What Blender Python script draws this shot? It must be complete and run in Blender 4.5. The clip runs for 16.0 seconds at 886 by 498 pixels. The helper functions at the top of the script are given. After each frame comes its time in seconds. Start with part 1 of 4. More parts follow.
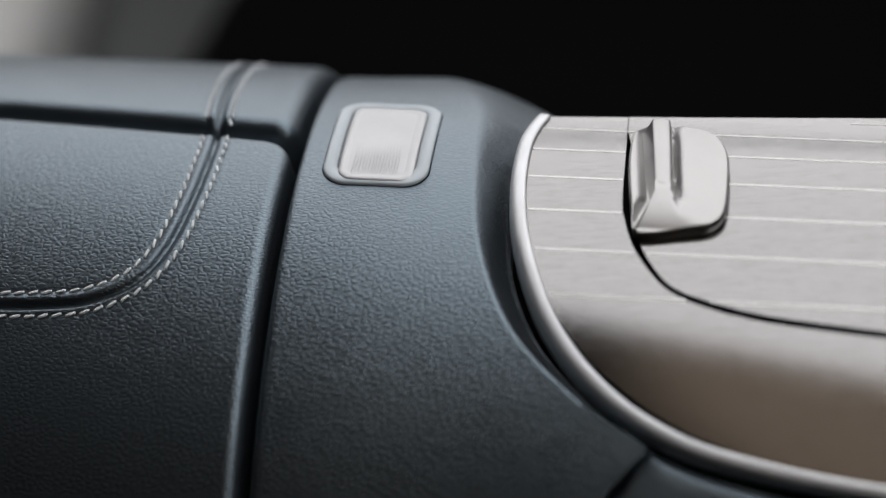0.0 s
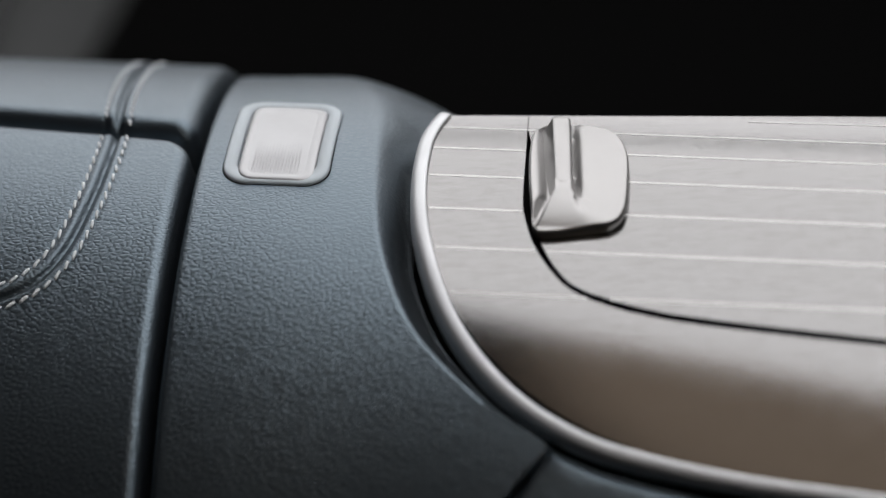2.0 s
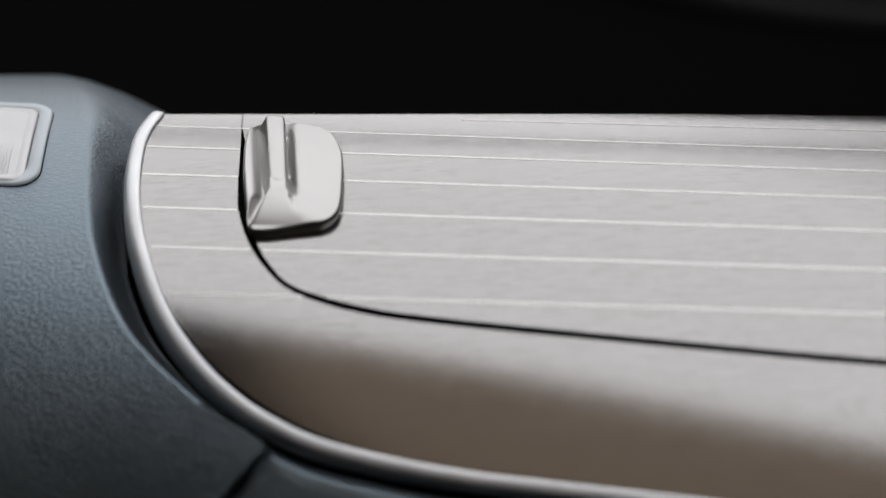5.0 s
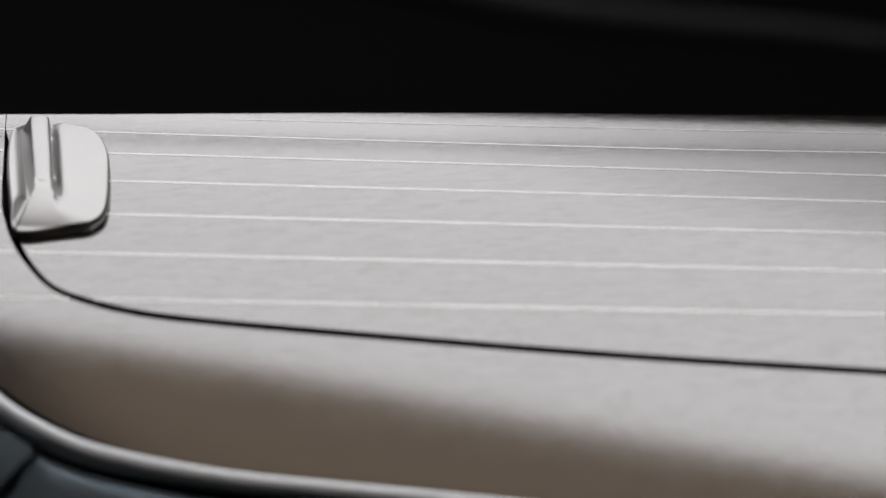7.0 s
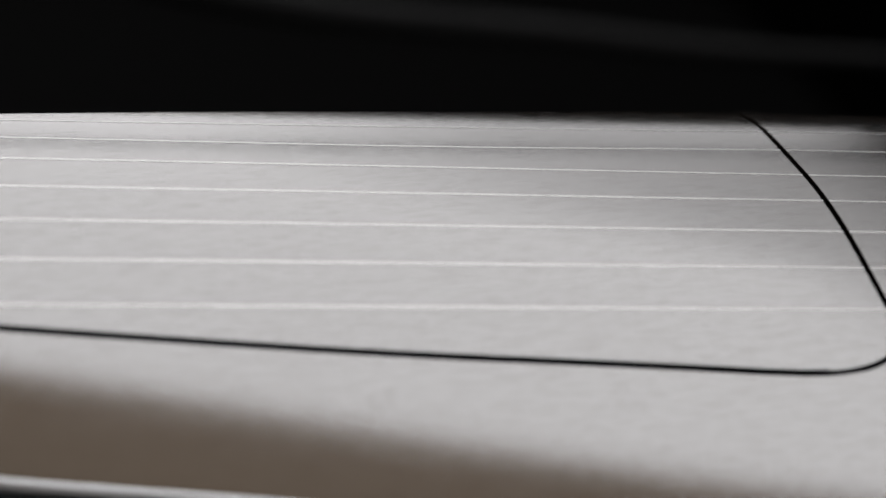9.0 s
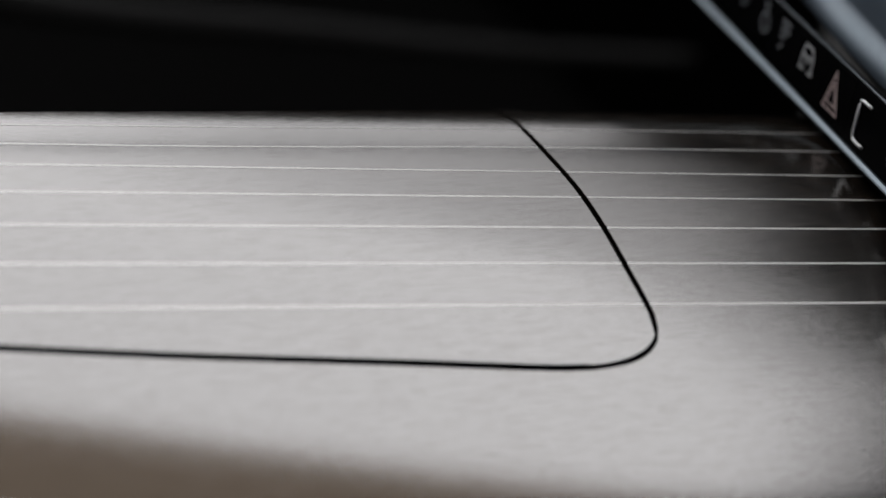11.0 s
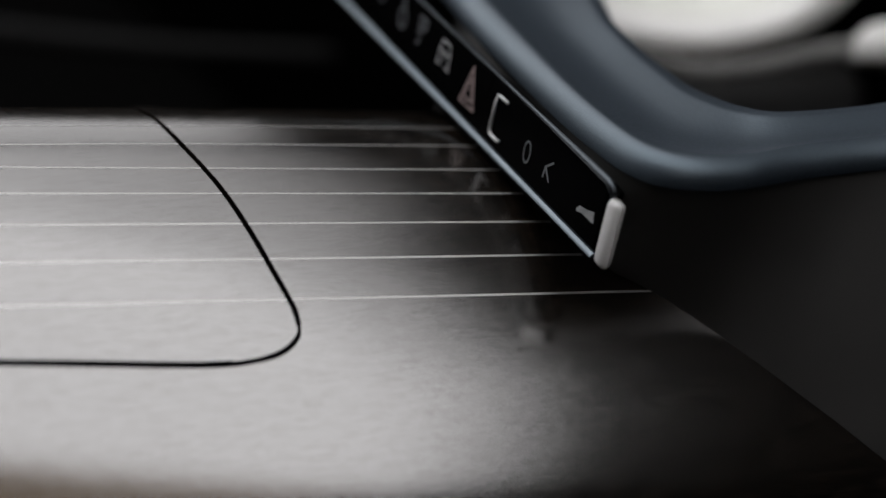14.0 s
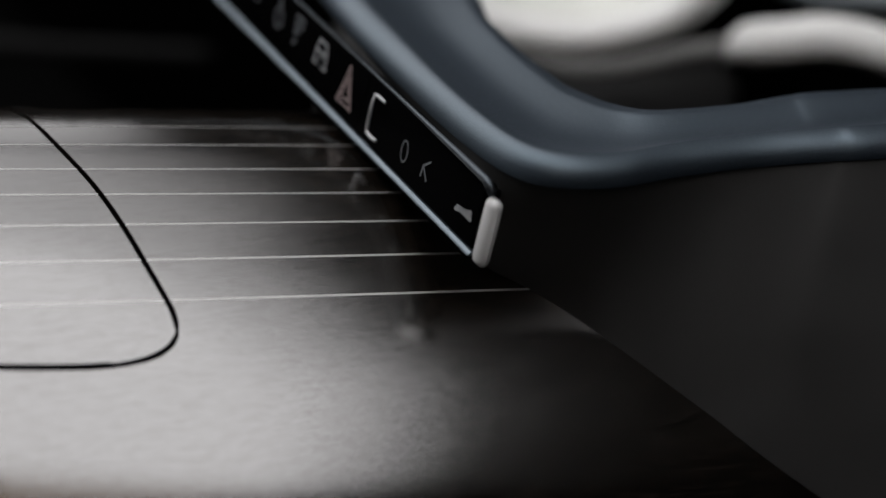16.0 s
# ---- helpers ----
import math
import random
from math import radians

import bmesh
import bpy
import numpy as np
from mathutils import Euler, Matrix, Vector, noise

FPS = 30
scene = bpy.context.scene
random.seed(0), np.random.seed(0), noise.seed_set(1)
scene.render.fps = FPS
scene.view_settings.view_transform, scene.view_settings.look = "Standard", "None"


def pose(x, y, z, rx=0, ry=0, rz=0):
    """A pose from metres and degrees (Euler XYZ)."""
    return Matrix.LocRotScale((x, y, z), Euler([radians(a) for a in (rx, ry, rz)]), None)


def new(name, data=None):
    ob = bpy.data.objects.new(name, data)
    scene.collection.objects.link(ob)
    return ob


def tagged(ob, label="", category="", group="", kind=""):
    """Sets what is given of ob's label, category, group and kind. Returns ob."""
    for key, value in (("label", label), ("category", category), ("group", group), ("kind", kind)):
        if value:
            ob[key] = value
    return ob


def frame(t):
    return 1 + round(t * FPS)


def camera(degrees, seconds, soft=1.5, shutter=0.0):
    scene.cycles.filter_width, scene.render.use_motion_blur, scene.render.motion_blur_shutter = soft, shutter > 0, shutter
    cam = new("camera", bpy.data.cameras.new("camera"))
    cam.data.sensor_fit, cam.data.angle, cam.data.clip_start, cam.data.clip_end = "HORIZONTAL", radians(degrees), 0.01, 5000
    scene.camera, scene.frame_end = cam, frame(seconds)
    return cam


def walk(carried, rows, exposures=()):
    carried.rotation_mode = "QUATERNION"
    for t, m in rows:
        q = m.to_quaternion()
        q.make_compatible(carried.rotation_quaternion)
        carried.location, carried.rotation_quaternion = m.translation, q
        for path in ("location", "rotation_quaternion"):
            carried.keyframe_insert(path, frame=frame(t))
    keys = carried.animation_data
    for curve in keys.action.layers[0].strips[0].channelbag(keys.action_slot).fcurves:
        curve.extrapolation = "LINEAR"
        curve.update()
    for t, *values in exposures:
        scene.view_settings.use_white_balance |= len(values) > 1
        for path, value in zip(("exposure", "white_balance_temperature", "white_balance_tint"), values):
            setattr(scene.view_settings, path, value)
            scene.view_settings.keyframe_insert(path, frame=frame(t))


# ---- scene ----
# camera: a long lens on a head that turns in place beside the console
cam = camera(21.15, 16.0)
cam.data.dof.use_dof = True
cam.data.dof.focus_distance = 0.677
cam.data.dof.aperture_fstop = 4.4
EYE_X, EYE_Y, EYE_Z = 0.0000, -0.5729, 0.8919
PATH = [
    (0.0, pose(EYE_X, EYE_Y, EYE_Z, 63.155, 0.320, 6.466)),
    (0.5, pose(EYE_X, EYE_Y, EYE_Z, 63.153, 0.252, 6.270)),
    (1.0, pose(EYE_X, EYE_Y, EYE_Z, 63.143, 0.077, 5.776)),
    (1.5, pose(EYE_X, EYE_Y, EYE_Z, 63.134, -0.185, 5.070)),
    (2.0, pose(EYE_X, EYE_Y, EYE_Z, 63.132, -0.533, 4.217)),
    (2.5, pose(EYE_X, EYE_Y, EYE_Z, 63.141, -0.877, 3.356)),
    (3.0, pose(EYE_X, EYE_Y, EYE_Z, 63.149, -1.278, 2.348)),
    (3.5, pose(EYE_X, EYE_Y, EYE_Z, 63.177, -1.702, 1.321)),
    (4.0, pose(EYE_X, EYE_Y, EYE_Z, 63.212, -2.202, 0.171)),
    (6.5, pose(EYE_X, EYE_Y, EYE_Z, 63.535, -4.589, -5.992)),
    (7.0, pose(EYE_X, EYE_Y, EYE_Z, 63.655, -5.177, -7.393)),
    (7.5, pose(EYE_X, EYE_Y, EYE_Z, 63.773, -5.686, -8.666)),
    (8.0, pose(EYE_X, EYE_Y, EYE_Z, 63.906, -6.190, -10.072)),
    (8.5, pose(EYE_X, EYE_Y, EYE_Z, 64.043, -6.621, -11.399)),
    (9.0, pose(EYE_X, EYE_Y, EYE_Z, 64.204, -7.120, -12.865)),
    (11.5, pose(EYE_X, EYE_Y, EYE_Z, 65.171, -9.536, -19.809)),
    (12.0, pose(EYE_X, EYE_Y, EYE_Z, 65.402, -10.052, -21.273)),
    (12.5, pose(EYE_X, EYE_Y, EYE_Z, 65.617, -10.536, -22.681)),
    (13.0, pose(EYE_X, EYE_Y, EYE_Z, 65.881, -11.022, -24.142)),
    (13.5, pose(EYE_X, EYE_Y, EYE_Z, 66.119, -11.442, -25.429)),
    (14.0, pose(EYE_X, EYE_Y, EYE_Z, 66.364, -11.868, -26.721)),
    (14.5, pose(EYE_X, EYE_Y, EYE_Z, 66.578, -12.223, -27.827)),
    (15.0, pose(EYE_X, EYE_Y, EYE_Z, 66.777, -12.525, -28.760)),
    (15.5, pose(EYE_X, EYE_Y, EYE_Z, 66.896, -12.670, -29.339)),
    (16.0, pose(EYE_X, EYE_Y, EYE_Z, 66.968, -12.673, -29.643)),
]
walk(cam, PATH)

# ---------------------------------------------------------------- light
world = bpy.data.worlds.new("sky")
scene.world = world
world.use_nodes = True
wn = world.node_tree.nodes
sky = wn.new("ShaderNodeTexSky")
sky.sky_type = "NISHITA"
sky.sun_disc = False
sky.sun_elevation = radians(50)
sky.sun_rotation = radians(20)
wn["Background"].inputs["Strength"].default_value = 0.06
world.node_tree.links.new(sky.outputs[0], wn["Background"].inputs["Color"])
scene.view_settings.exposure = 0.0


# overcast daylight through the unseen glass roof and far side window; a tan filter added under the roof turns
# the wood's reflection brown, and the glow is faded towards the windscreen header to darken it
FILTER_EDGE = ((-0.201, -0.057), (-0.138, -0.124), (-0.07, -0.203), (0.128, -0.481), (0.294, -0.705), (0.45, -0.90))
# opening cut to shape the bright reflection on wood and leather
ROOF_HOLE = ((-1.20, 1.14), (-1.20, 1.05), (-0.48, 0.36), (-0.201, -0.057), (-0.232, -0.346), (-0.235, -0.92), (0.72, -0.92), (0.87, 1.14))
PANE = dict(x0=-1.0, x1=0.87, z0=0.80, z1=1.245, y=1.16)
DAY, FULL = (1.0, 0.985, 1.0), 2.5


def sky_sheet(name, corners, label, fade):
    """Overcast sky outside a pane; the last argument, called with nodes, x and y, gives the share of its glow."""
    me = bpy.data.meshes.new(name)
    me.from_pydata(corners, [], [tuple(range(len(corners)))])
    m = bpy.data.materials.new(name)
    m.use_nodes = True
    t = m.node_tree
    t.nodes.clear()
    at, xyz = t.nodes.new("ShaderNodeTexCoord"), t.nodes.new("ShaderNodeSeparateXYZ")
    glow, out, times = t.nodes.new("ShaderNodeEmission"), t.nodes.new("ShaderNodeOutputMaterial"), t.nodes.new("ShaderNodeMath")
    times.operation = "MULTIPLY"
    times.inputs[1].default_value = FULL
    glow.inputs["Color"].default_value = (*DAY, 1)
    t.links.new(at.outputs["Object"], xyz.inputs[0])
    t.links.new(fade(t, xyz.outputs["X"], xyz.outputs["Y"]), times.inputs[0])
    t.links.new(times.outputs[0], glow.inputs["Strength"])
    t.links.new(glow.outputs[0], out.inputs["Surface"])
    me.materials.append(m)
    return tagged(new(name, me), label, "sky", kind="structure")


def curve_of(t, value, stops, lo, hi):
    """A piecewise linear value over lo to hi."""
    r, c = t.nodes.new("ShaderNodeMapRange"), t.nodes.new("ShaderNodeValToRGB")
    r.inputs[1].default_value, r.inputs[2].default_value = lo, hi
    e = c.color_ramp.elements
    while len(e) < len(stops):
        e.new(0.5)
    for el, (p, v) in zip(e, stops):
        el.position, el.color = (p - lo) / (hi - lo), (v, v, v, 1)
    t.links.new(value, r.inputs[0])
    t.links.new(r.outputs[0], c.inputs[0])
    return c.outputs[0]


def roof_fade(t, x, y):
    """Full glow up to one line across the roof, then faded out to a second one to shape reflections."""
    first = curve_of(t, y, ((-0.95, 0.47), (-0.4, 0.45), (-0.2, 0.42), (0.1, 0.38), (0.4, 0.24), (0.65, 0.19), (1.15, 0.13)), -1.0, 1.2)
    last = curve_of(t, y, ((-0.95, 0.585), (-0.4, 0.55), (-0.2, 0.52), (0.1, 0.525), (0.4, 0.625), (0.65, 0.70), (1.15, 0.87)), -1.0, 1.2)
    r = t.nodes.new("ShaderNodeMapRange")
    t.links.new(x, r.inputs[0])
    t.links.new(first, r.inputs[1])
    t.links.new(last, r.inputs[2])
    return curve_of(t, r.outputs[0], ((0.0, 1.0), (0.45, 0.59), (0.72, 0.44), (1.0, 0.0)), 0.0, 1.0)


def window_fade(t, x, y):
    # glow faded towards the front to darken the wood's reflection there
    return curve_of(t, x, ((0.20, 0.92), (0.40, 0.64), (0.50, 0.51), (0.72, 0.44), (0.78, 0.28), (0.83, 0.0)), -0.2, 1.0)


sky_sheet("backdrop_roof", [(x, y, 1.275) for x, y in ((-1.3, -0.98), (-1.3, 1.149), (0.94, 1.149), (0.94, -0.98))], "overcast sky above the glass roof, its glow faded towards the front", roof_fade)
sky_sheet("backdrop_window", [(x, PANE["y"] + 0.03, z) for x, z in ((-1.05, 0.76), (0.92, 0.76), (0.92, 1.249), (-1.05, 1.249))], "overcast sky outside the far window, its glow faded towards the front", window_fade)


# ---------------------------------------------------------------- materials
def mat(name, base, rough=0.5, metal=0.0, ior=1.5):
    m = bpy.data.materials.new(name)
    m.use_nodes = True
    b = m.node_tree.nodes["Principled BSDF"]
    b.inputs["Base Color"].default_value = (*base, 1)
    b.inputs["Roughness"].default_value = rough
    b.inputs["Metallic"].default_value = metal
    b.inputs["IOR"].default_value = ior
    return m


class Net:
    """Short hand for the nodes of a material."""

    def __init__(self, m):
        self.t = m.node_tree
        self.b = self.t.nodes["Principled BSDF"]

    def add(self, kind, **values):
        n = self.t.nodes.new(kind)
        for key, v in values.items():
            if key in n.inputs:
                n.inputs[key].default_value = v
        return n

    def join(self, a, b):
        self.t.links.new(a, b)

    def place(self, scale, turn=(0, 0, 0)):
        c = self.add("ShaderNodeTexCoord")
        m = self.add("ShaderNodeMapping", Scale=scale, Rotation=turn)
        self.join(c.outputs["Object"], m.inputs["Vector"])
        return m.outputs[0]

    def noise(self, at, scale, detail=4.0, rough=0.55):
        n = self.add("ShaderNodeTexNoise", Scale=scale, Detail=detail, Roughness=rough)
        self.join(at, n.inputs["Vector"])
        return n

    def ramp(self, value, stops):
        r = self.add("ShaderNodeValToRGB")
        e = r.color_ramp.elements
        while len(e) < len(stops):
            e.new(0.5)
        for el, (p, c) in zip(e, stops):
            el.position, el.color = p, (*c, 1) if isinstance(c, tuple) else (c, c, c, 1)
        self.join(value, r.inputs[0])
        return r.outputs[0]

    def range(self, value, lo, hi, a=0.0, b=1.0):
        r = self.add("ShaderNodeMapRange")
        for k, v in ((1, a), (2, b), (3, lo), (4, hi)):
            r.inputs[k].default_value = v
        self.join(value, r.inputs[0])
        return r.outputs[0]

    def sum(self, a, b, ka=1.0, kb=1.0):
        m = self.add("ShaderNodeMath")
        m.operation = "MULTIPLY_ADD"
        self.join(a, m.inputs[0])
        m.inputs[1].default_value = ka
        n = self.add("ShaderNodeMath")
        n.operation = "MULTIPLY"
        self.join(b, n.inputs[0])
        n.inputs[1].default_value = kb
        self.join(n.outputs[0], m.inputs[2])
        return m.outputs[0]

    def bump(self, height, metres, strength=1.0):
        b = self.add("ShaderNodeBump", Strength=strength, Distance=metres)
        self.join(height, b.inputs["Height"])
        self.join(b.outputs[0], self.b.inputs["Normal"])


def leather(name, base, grain=1.0, rough=0.32):
    m = mat(name, base, rough)
    n = Net(m)
    n.b.inputs["IOR"].default_value = 2.18
    n.b.inputs["Specular Tint"].default_value = (0.69, 0.868, 1.0, 1)
    at = n.place((0.6, 1, 1))
    warp = n.noise(at, 420, 2)
    mix = n.add("ShaderNodeMix")
    mix.data_type = "VECTOR"
    mix.inputs[0].default_value = 0.0011
    n.join(at, mix.inputs[4])
    n.join(warp.outputs["Color"], mix.inputs[5])
    cells = n.add("ShaderNodeTexVoronoi", Scale=780.0, Randomness=1.0)
    cells.feature = "DISTANCE_TO_EDGE"
    n.join(mix.outputs[1], cells.inputs["Vector"])
    pebble = n.range(cells.outputs["Distance"], 0, 1, 0.0, 0.24)
    fine = n.noise(at, 2600, 3)
    coarse = n.noise(at, 150, 3)
    h = n.sum(pebble, fine.outputs[0], 1.0, 0.06)
    h = n.sum(h, coarse.outputs[0], 1.0, 0.25)
    n.bump(h, 0.000072 * grain)
    n.join(n.range(pebble, rough + 0.06, rough), n.b.inputs["Roughness"])
    # creases coloured darker to bring out the grain's shade, over broad random tone
    lo = tuple(c * 0.7 for c in base)
    hi = tuple(c * 1.1 for c in base)
    big = n.noise(at, 38, 3)
    n.join(n.ramp(n.sum(pebble, big.outputs[0], 0.75, 0.4), [(0.0, lo), (0.85, hi)]), n.b.inputs["Base Color"])
    return m


LEATHER = leather("blue_grey_leather", (0.0120, 0.0138, 0.0162))
LEATHER_DASH = leather("navy_leather", (0.012, 0.016, 0.023), 0.25, 0.42)
LEATHER_DASH.node_tree.nodes["Principled BSDF"].inputs["IOR"].default_value = 1.95

WOOD = mat("open_pore_walnut", (0.03, 0.023, 0.017), 0.24, 0, 2.7)
n = Net(WOOD)
streak = n.noise(n.place((150, 2300, 2300)), 1.0, 3, 0.6)
pores = n.noise(n.place((420, 3600, 3600)), 1.0, 2, 0.5)
cloud = n.noise(n.place((0.4, 1, 1)), 60, 3, 0.55)
mottle = n.noise(n.place((95, 700, 700)), 1.0, 5, 0.65)
grain = n.sum(streak.outputs[0], pores.outputs[0], 0.6, 0.4)
tone = n.sum(grain, mottle.outputs[0], 0.5, 0.5)
n.join(n.ramp(tone, [(0.41, (0.0006, 0.0005, 0.0004)), (0.50, (0.0035, 0.0026, 0.0018)), (0.62, (0.015, 0.0105, 0.0075))]), n.b.inputs["Base Color"])
n.join(n.range(n.sum(mottle.outputs[0], cloud.outputs[0], 0.6, 0.4), 0.118, 0.152, 0.38, 0.62), n.b.inputs["Roughness"])
n.join(n.ramp(tone, [(0.40, (0.885, 0.865, 0.85)), (0.50, (0.965, 0.955, 0.945)), (0.60, (1.0, 0.992, 0.985))]), n.b.inputs["Specular Tint"])
n.bump(n.sum(streak.outputs[0], pores.outputs[0], 0.85, 0.15), 0.000026)


def metal(name, base, rough, brushed=0.0):
    m = mat(name, base, rough, 1.0)
    n = Net(m)
    fine = n.noise(n.place((60, 900, 900)), 3, 3)
    smear = n.noise(n.place((1, 1, 1)), 70, 3)
    n.join(n.range(n.sum(fine.outputs[0], smear.outputs[0], 0.5, 0.5), rough - 0.06, rough + 0.08, 0.3, 0.7), n.b.inputs["Roughness"])
    n.bump(fine.outputs[0], 0.00001 + brushed)
    return m


METAL = metal("satin_chrome", (0.52, 0.53, 0.54), 0.55)
TAB_METAL = metal("brushed_aluminium", (0.30, 0.296, 0.292), 0.32)
RAIL = metal("dark_chrome", (0.135, 0.16, 0.18), 0.4)
RAIL_DIM = metal("smoked_chrome", (0.07, 0.08, 0.09), 0.45)
BUTTON_METAL = metal("silver_paint", (0.33, 0.333, 0.338), 0.46)


def plain(name, base, rough, spread=0.12, scale=60.0, ior=1.5, relief=0.00005):
    """A paint or plastic with faint smears and grain."""
    m = mat(name, base, rough, 0.0, ior)
    n = Net(m)
    at = n.place((1, 1, 1))
    big = n.noise(at, scale, 4)
    fine = n.noise(at, 2200, 2)
    n.join(n.ramp(big.outputs[0], [(0.3, tuple(c * (1 - spread) for c in base)), (0.7, tuple(c * (1 + spread) for c in base))]), n.b.inputs["Base Color"])
    n.join(n.range(big.outputs[0], max(0.02, rough - 0.06), rough + 0.08, 0.3, 0.7), n.b.inputs["Roughness"])
    n.bump(fine.outputs[0], relief)
    return m


BEZEL = plain("grey_blue_paint", (0.38, 0.43, 0.465), 0.42, 0.06)
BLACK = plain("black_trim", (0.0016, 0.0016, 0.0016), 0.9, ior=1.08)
SEAL = plain("rubber_seal", (0.003, 0.003, 0.003), 0.9, ior=1.2)
DARK = plain("dark_soft_plastic", (0.034, 0.034, 0.034), 0.6)
GLOSS = plain("black_glass", (0.002, 0.002, 0.0022), 0.12, ior=1.025)
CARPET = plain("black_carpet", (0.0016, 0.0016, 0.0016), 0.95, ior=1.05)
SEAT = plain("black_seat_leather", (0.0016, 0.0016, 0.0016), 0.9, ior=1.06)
PALE = plain("pale_grey_trim", (0.80, 0.81, 0.76), 0.55, 0.05)
SILVER = plain("silver_paint_cap", (0.55, 0.55, 0.55), 0.35, 0.04)
CREAM = plain("cream_trim", (0.84, 0.84, 0.82), 0.5, 0.04)
LINER = plain("dark_headliner", (0.02, 0.02, 0.022), 0.9)
INLAY = plain("pale_metal_inlay", (0.40, 0.396, 0.388), 0.42, 0.04, 300, relief=0.000004)
INLAY.node_tree.nodes["Principled BSDF"].inputs["Metallic"].default_value = 1.0
GREY_TRIM = plain("grey_trim", (0.16, 0.16, 0.155), 0.6)
# added filter: tan glow that the wood reflects as its brown zone
TAN_FILTER = mat("tan_light_filter", (0.30, 0.22, 0.15), 0.9)
n = Net(TAN_FILTER)
patches = n.noise(n.place((1, 1, 1)), 40, 3)
through_filter = n.add("ShaderNodeBsdfTranslucent")
n.join(n.ramp(patches.outputs[0], [(0.3, (0.182, 0.144, 0.110)), (0.7, (0.218, 0.174, 0.132))]), through_filter.inputs["Color"])
n.join(through_filter.outputs[0], n.t.nodes["Material Output"].inputs["Surface"])
# seat leather again, lighter: the faint light on the bolster's edge as colour
SEAT_LIT = plain("lit_seat_leather", (0.007, 0.007, 0.007), 0.8, ior=1.2)
BENCH = plain("grey_bench_leather", (0.34, 0.34, 0.33), 0.6, 0.06)
THREAD = plain("pale_thread", (0.62, 0.65, 0.67), 0.75, 0.15, 900)
ICON = plain("grey_print", (0.30, 0.31, 0.32), 0.5)
ICON_DIM = plain("dim_print", (0.11, 0.12, 0.13), 0.5)
RED = plain("dull_red_print", (0.30, 0.235, 0.23), 0.5)

# ---------------------------------------------------------------- shape helpers
# the console's top is a barrel along x: radius BARREL, axis at (AXIS_Y, AXIS_Z);
# a point of it is given by x, the tilt a in degrees (0 on the crest, positive towards the camera) and the height h over it
BARREL, AXIS_Y, AXIS_Z = 0.147, 0.05932, 0.4655


# the whole console swings towards the passenger and rises as it nears the dashboard, and tapers with it:
# lay() takes a point of the straight plan to its place
SWING, PIVOT = 0.26, (0.0, -0.5729, 0.8919)


def lay(p):
    d = Vector(p) - Vector(PIVOT)
    return Vector(PIVOT) + d / (1 + SWING * d.x)


def on(x, a, h=0.0):
    r = BARREL + h
    return lay((x, AXIS_Y - r * math.sin(radians(a)), AXIS_Z + r * math.cos(radians(a))))


def part(name, bm, material, parent=None, label="", smooth=True):
    me = bpy.data.meshes.new(name)
    bmesh.ops.recalc_face_normals(bm, faces=bm.faces)
    bm.to_mesh(me)
    bm.free()
    me.materials.append(material)
    if smooth:
        for p in me.polygons:
            p.use_smooth = True
    ob = new(name, me)
    if parent:
        ob.parent = parent
    if label:
        tagged(ob, label)
    return ob


def thing(name, label, category, group="", kind=""):
    return tagged(new(name), label, category, group, kind)


def grid(bm, rows):
    """Faces between rows of points of equal length."""
    vs = [[bm.verts.new(p) for p in r] for r in rows]
    for r0, r1 in zip(vs, vs[1:]):
        for i in range(len(r0) - 1):
            bm.faces.new((r0[i], r0[i + 1], r1[i + 1], r1[i]))
    return vs


def lerp(points, x):
    """Piecewise linear through (x, y) pairs."""
    if x <= points[0][0]:
        return points[0][1]
    for (x0, y0), (x1, y1) in zip(points, points[1:]):
        if x <= x1:
            return y0 + (y1 - y0) * (x - x0) / (x1 - x0)
    return points[-1][1]


def smooth_path(points, n, closed=False):
    """A Catmull-Rom curve through tuples, n steps between neighbours."""
    out = []
    m = len(points)
    for i in range(m if closed else m - 1):
        g = lambda j: points[j % m] if closed else points[max(0, min(m - 1, j))]
        p0, p1, p2, p3 = g(i - 1), g(i), g(i + 1), g(i + 2)
        for k in range(n):
            t = k / n
            out.append(tuple(0.5 * (2 * b + (c - a) * t + (2 * a - 5 * b + 4 * c - d) * t * t + (3 * b - a - 3 * c + d) * t ** 3)
                             for a, b, c, d in zip(p0, p1, p2, p3)))
    if not closed:
        out.append(tuple(points[-1]))
    return out


def tube(bm, pts, radius, sides=8, closed=False, ends=True):
    """A round bar along world points."""
    n = len(pts)
    pts = [Vector(p) for p in pts]
    rings = []
    ref = Vector((0, -0.5, 1)).normalized()
    for i, p in enumerate(pts):
        a = pts[(i - 1) % n] if closed or i > 0 else p
        b = pts[(i + 1) % n] if closed or i < n - 1 else p
        d = (b - a).normalized()
        u = d.cross(ref)
        if u.length < 1e-4:
            u = d.cross(Vector((1, 0, 0)))
        u.normalize()
        w = u.cross(d)
        rr = radius(i / max(1, n - 1)) if callable(radius) else radius
        rings.append([bm.verts.new(p + rr * (math.cos(q) * u + math.sin(q) * w)) for q in (2 * math.pi * k / sides for k in range(sides))])
    for i in range(n if closed else n - 1):
        r0, r1 = rings[i], rings[(i + 1) % n]
        for k in range(sides):
            bm.faces.new((r0[k], r0[(k + 1) % sides], r1[(k + 1) % sides], r1[k]))
    if ends and not closed:
        bm.faces.new(rings[0][::-1])
        bm.faces.new(rings[-1])


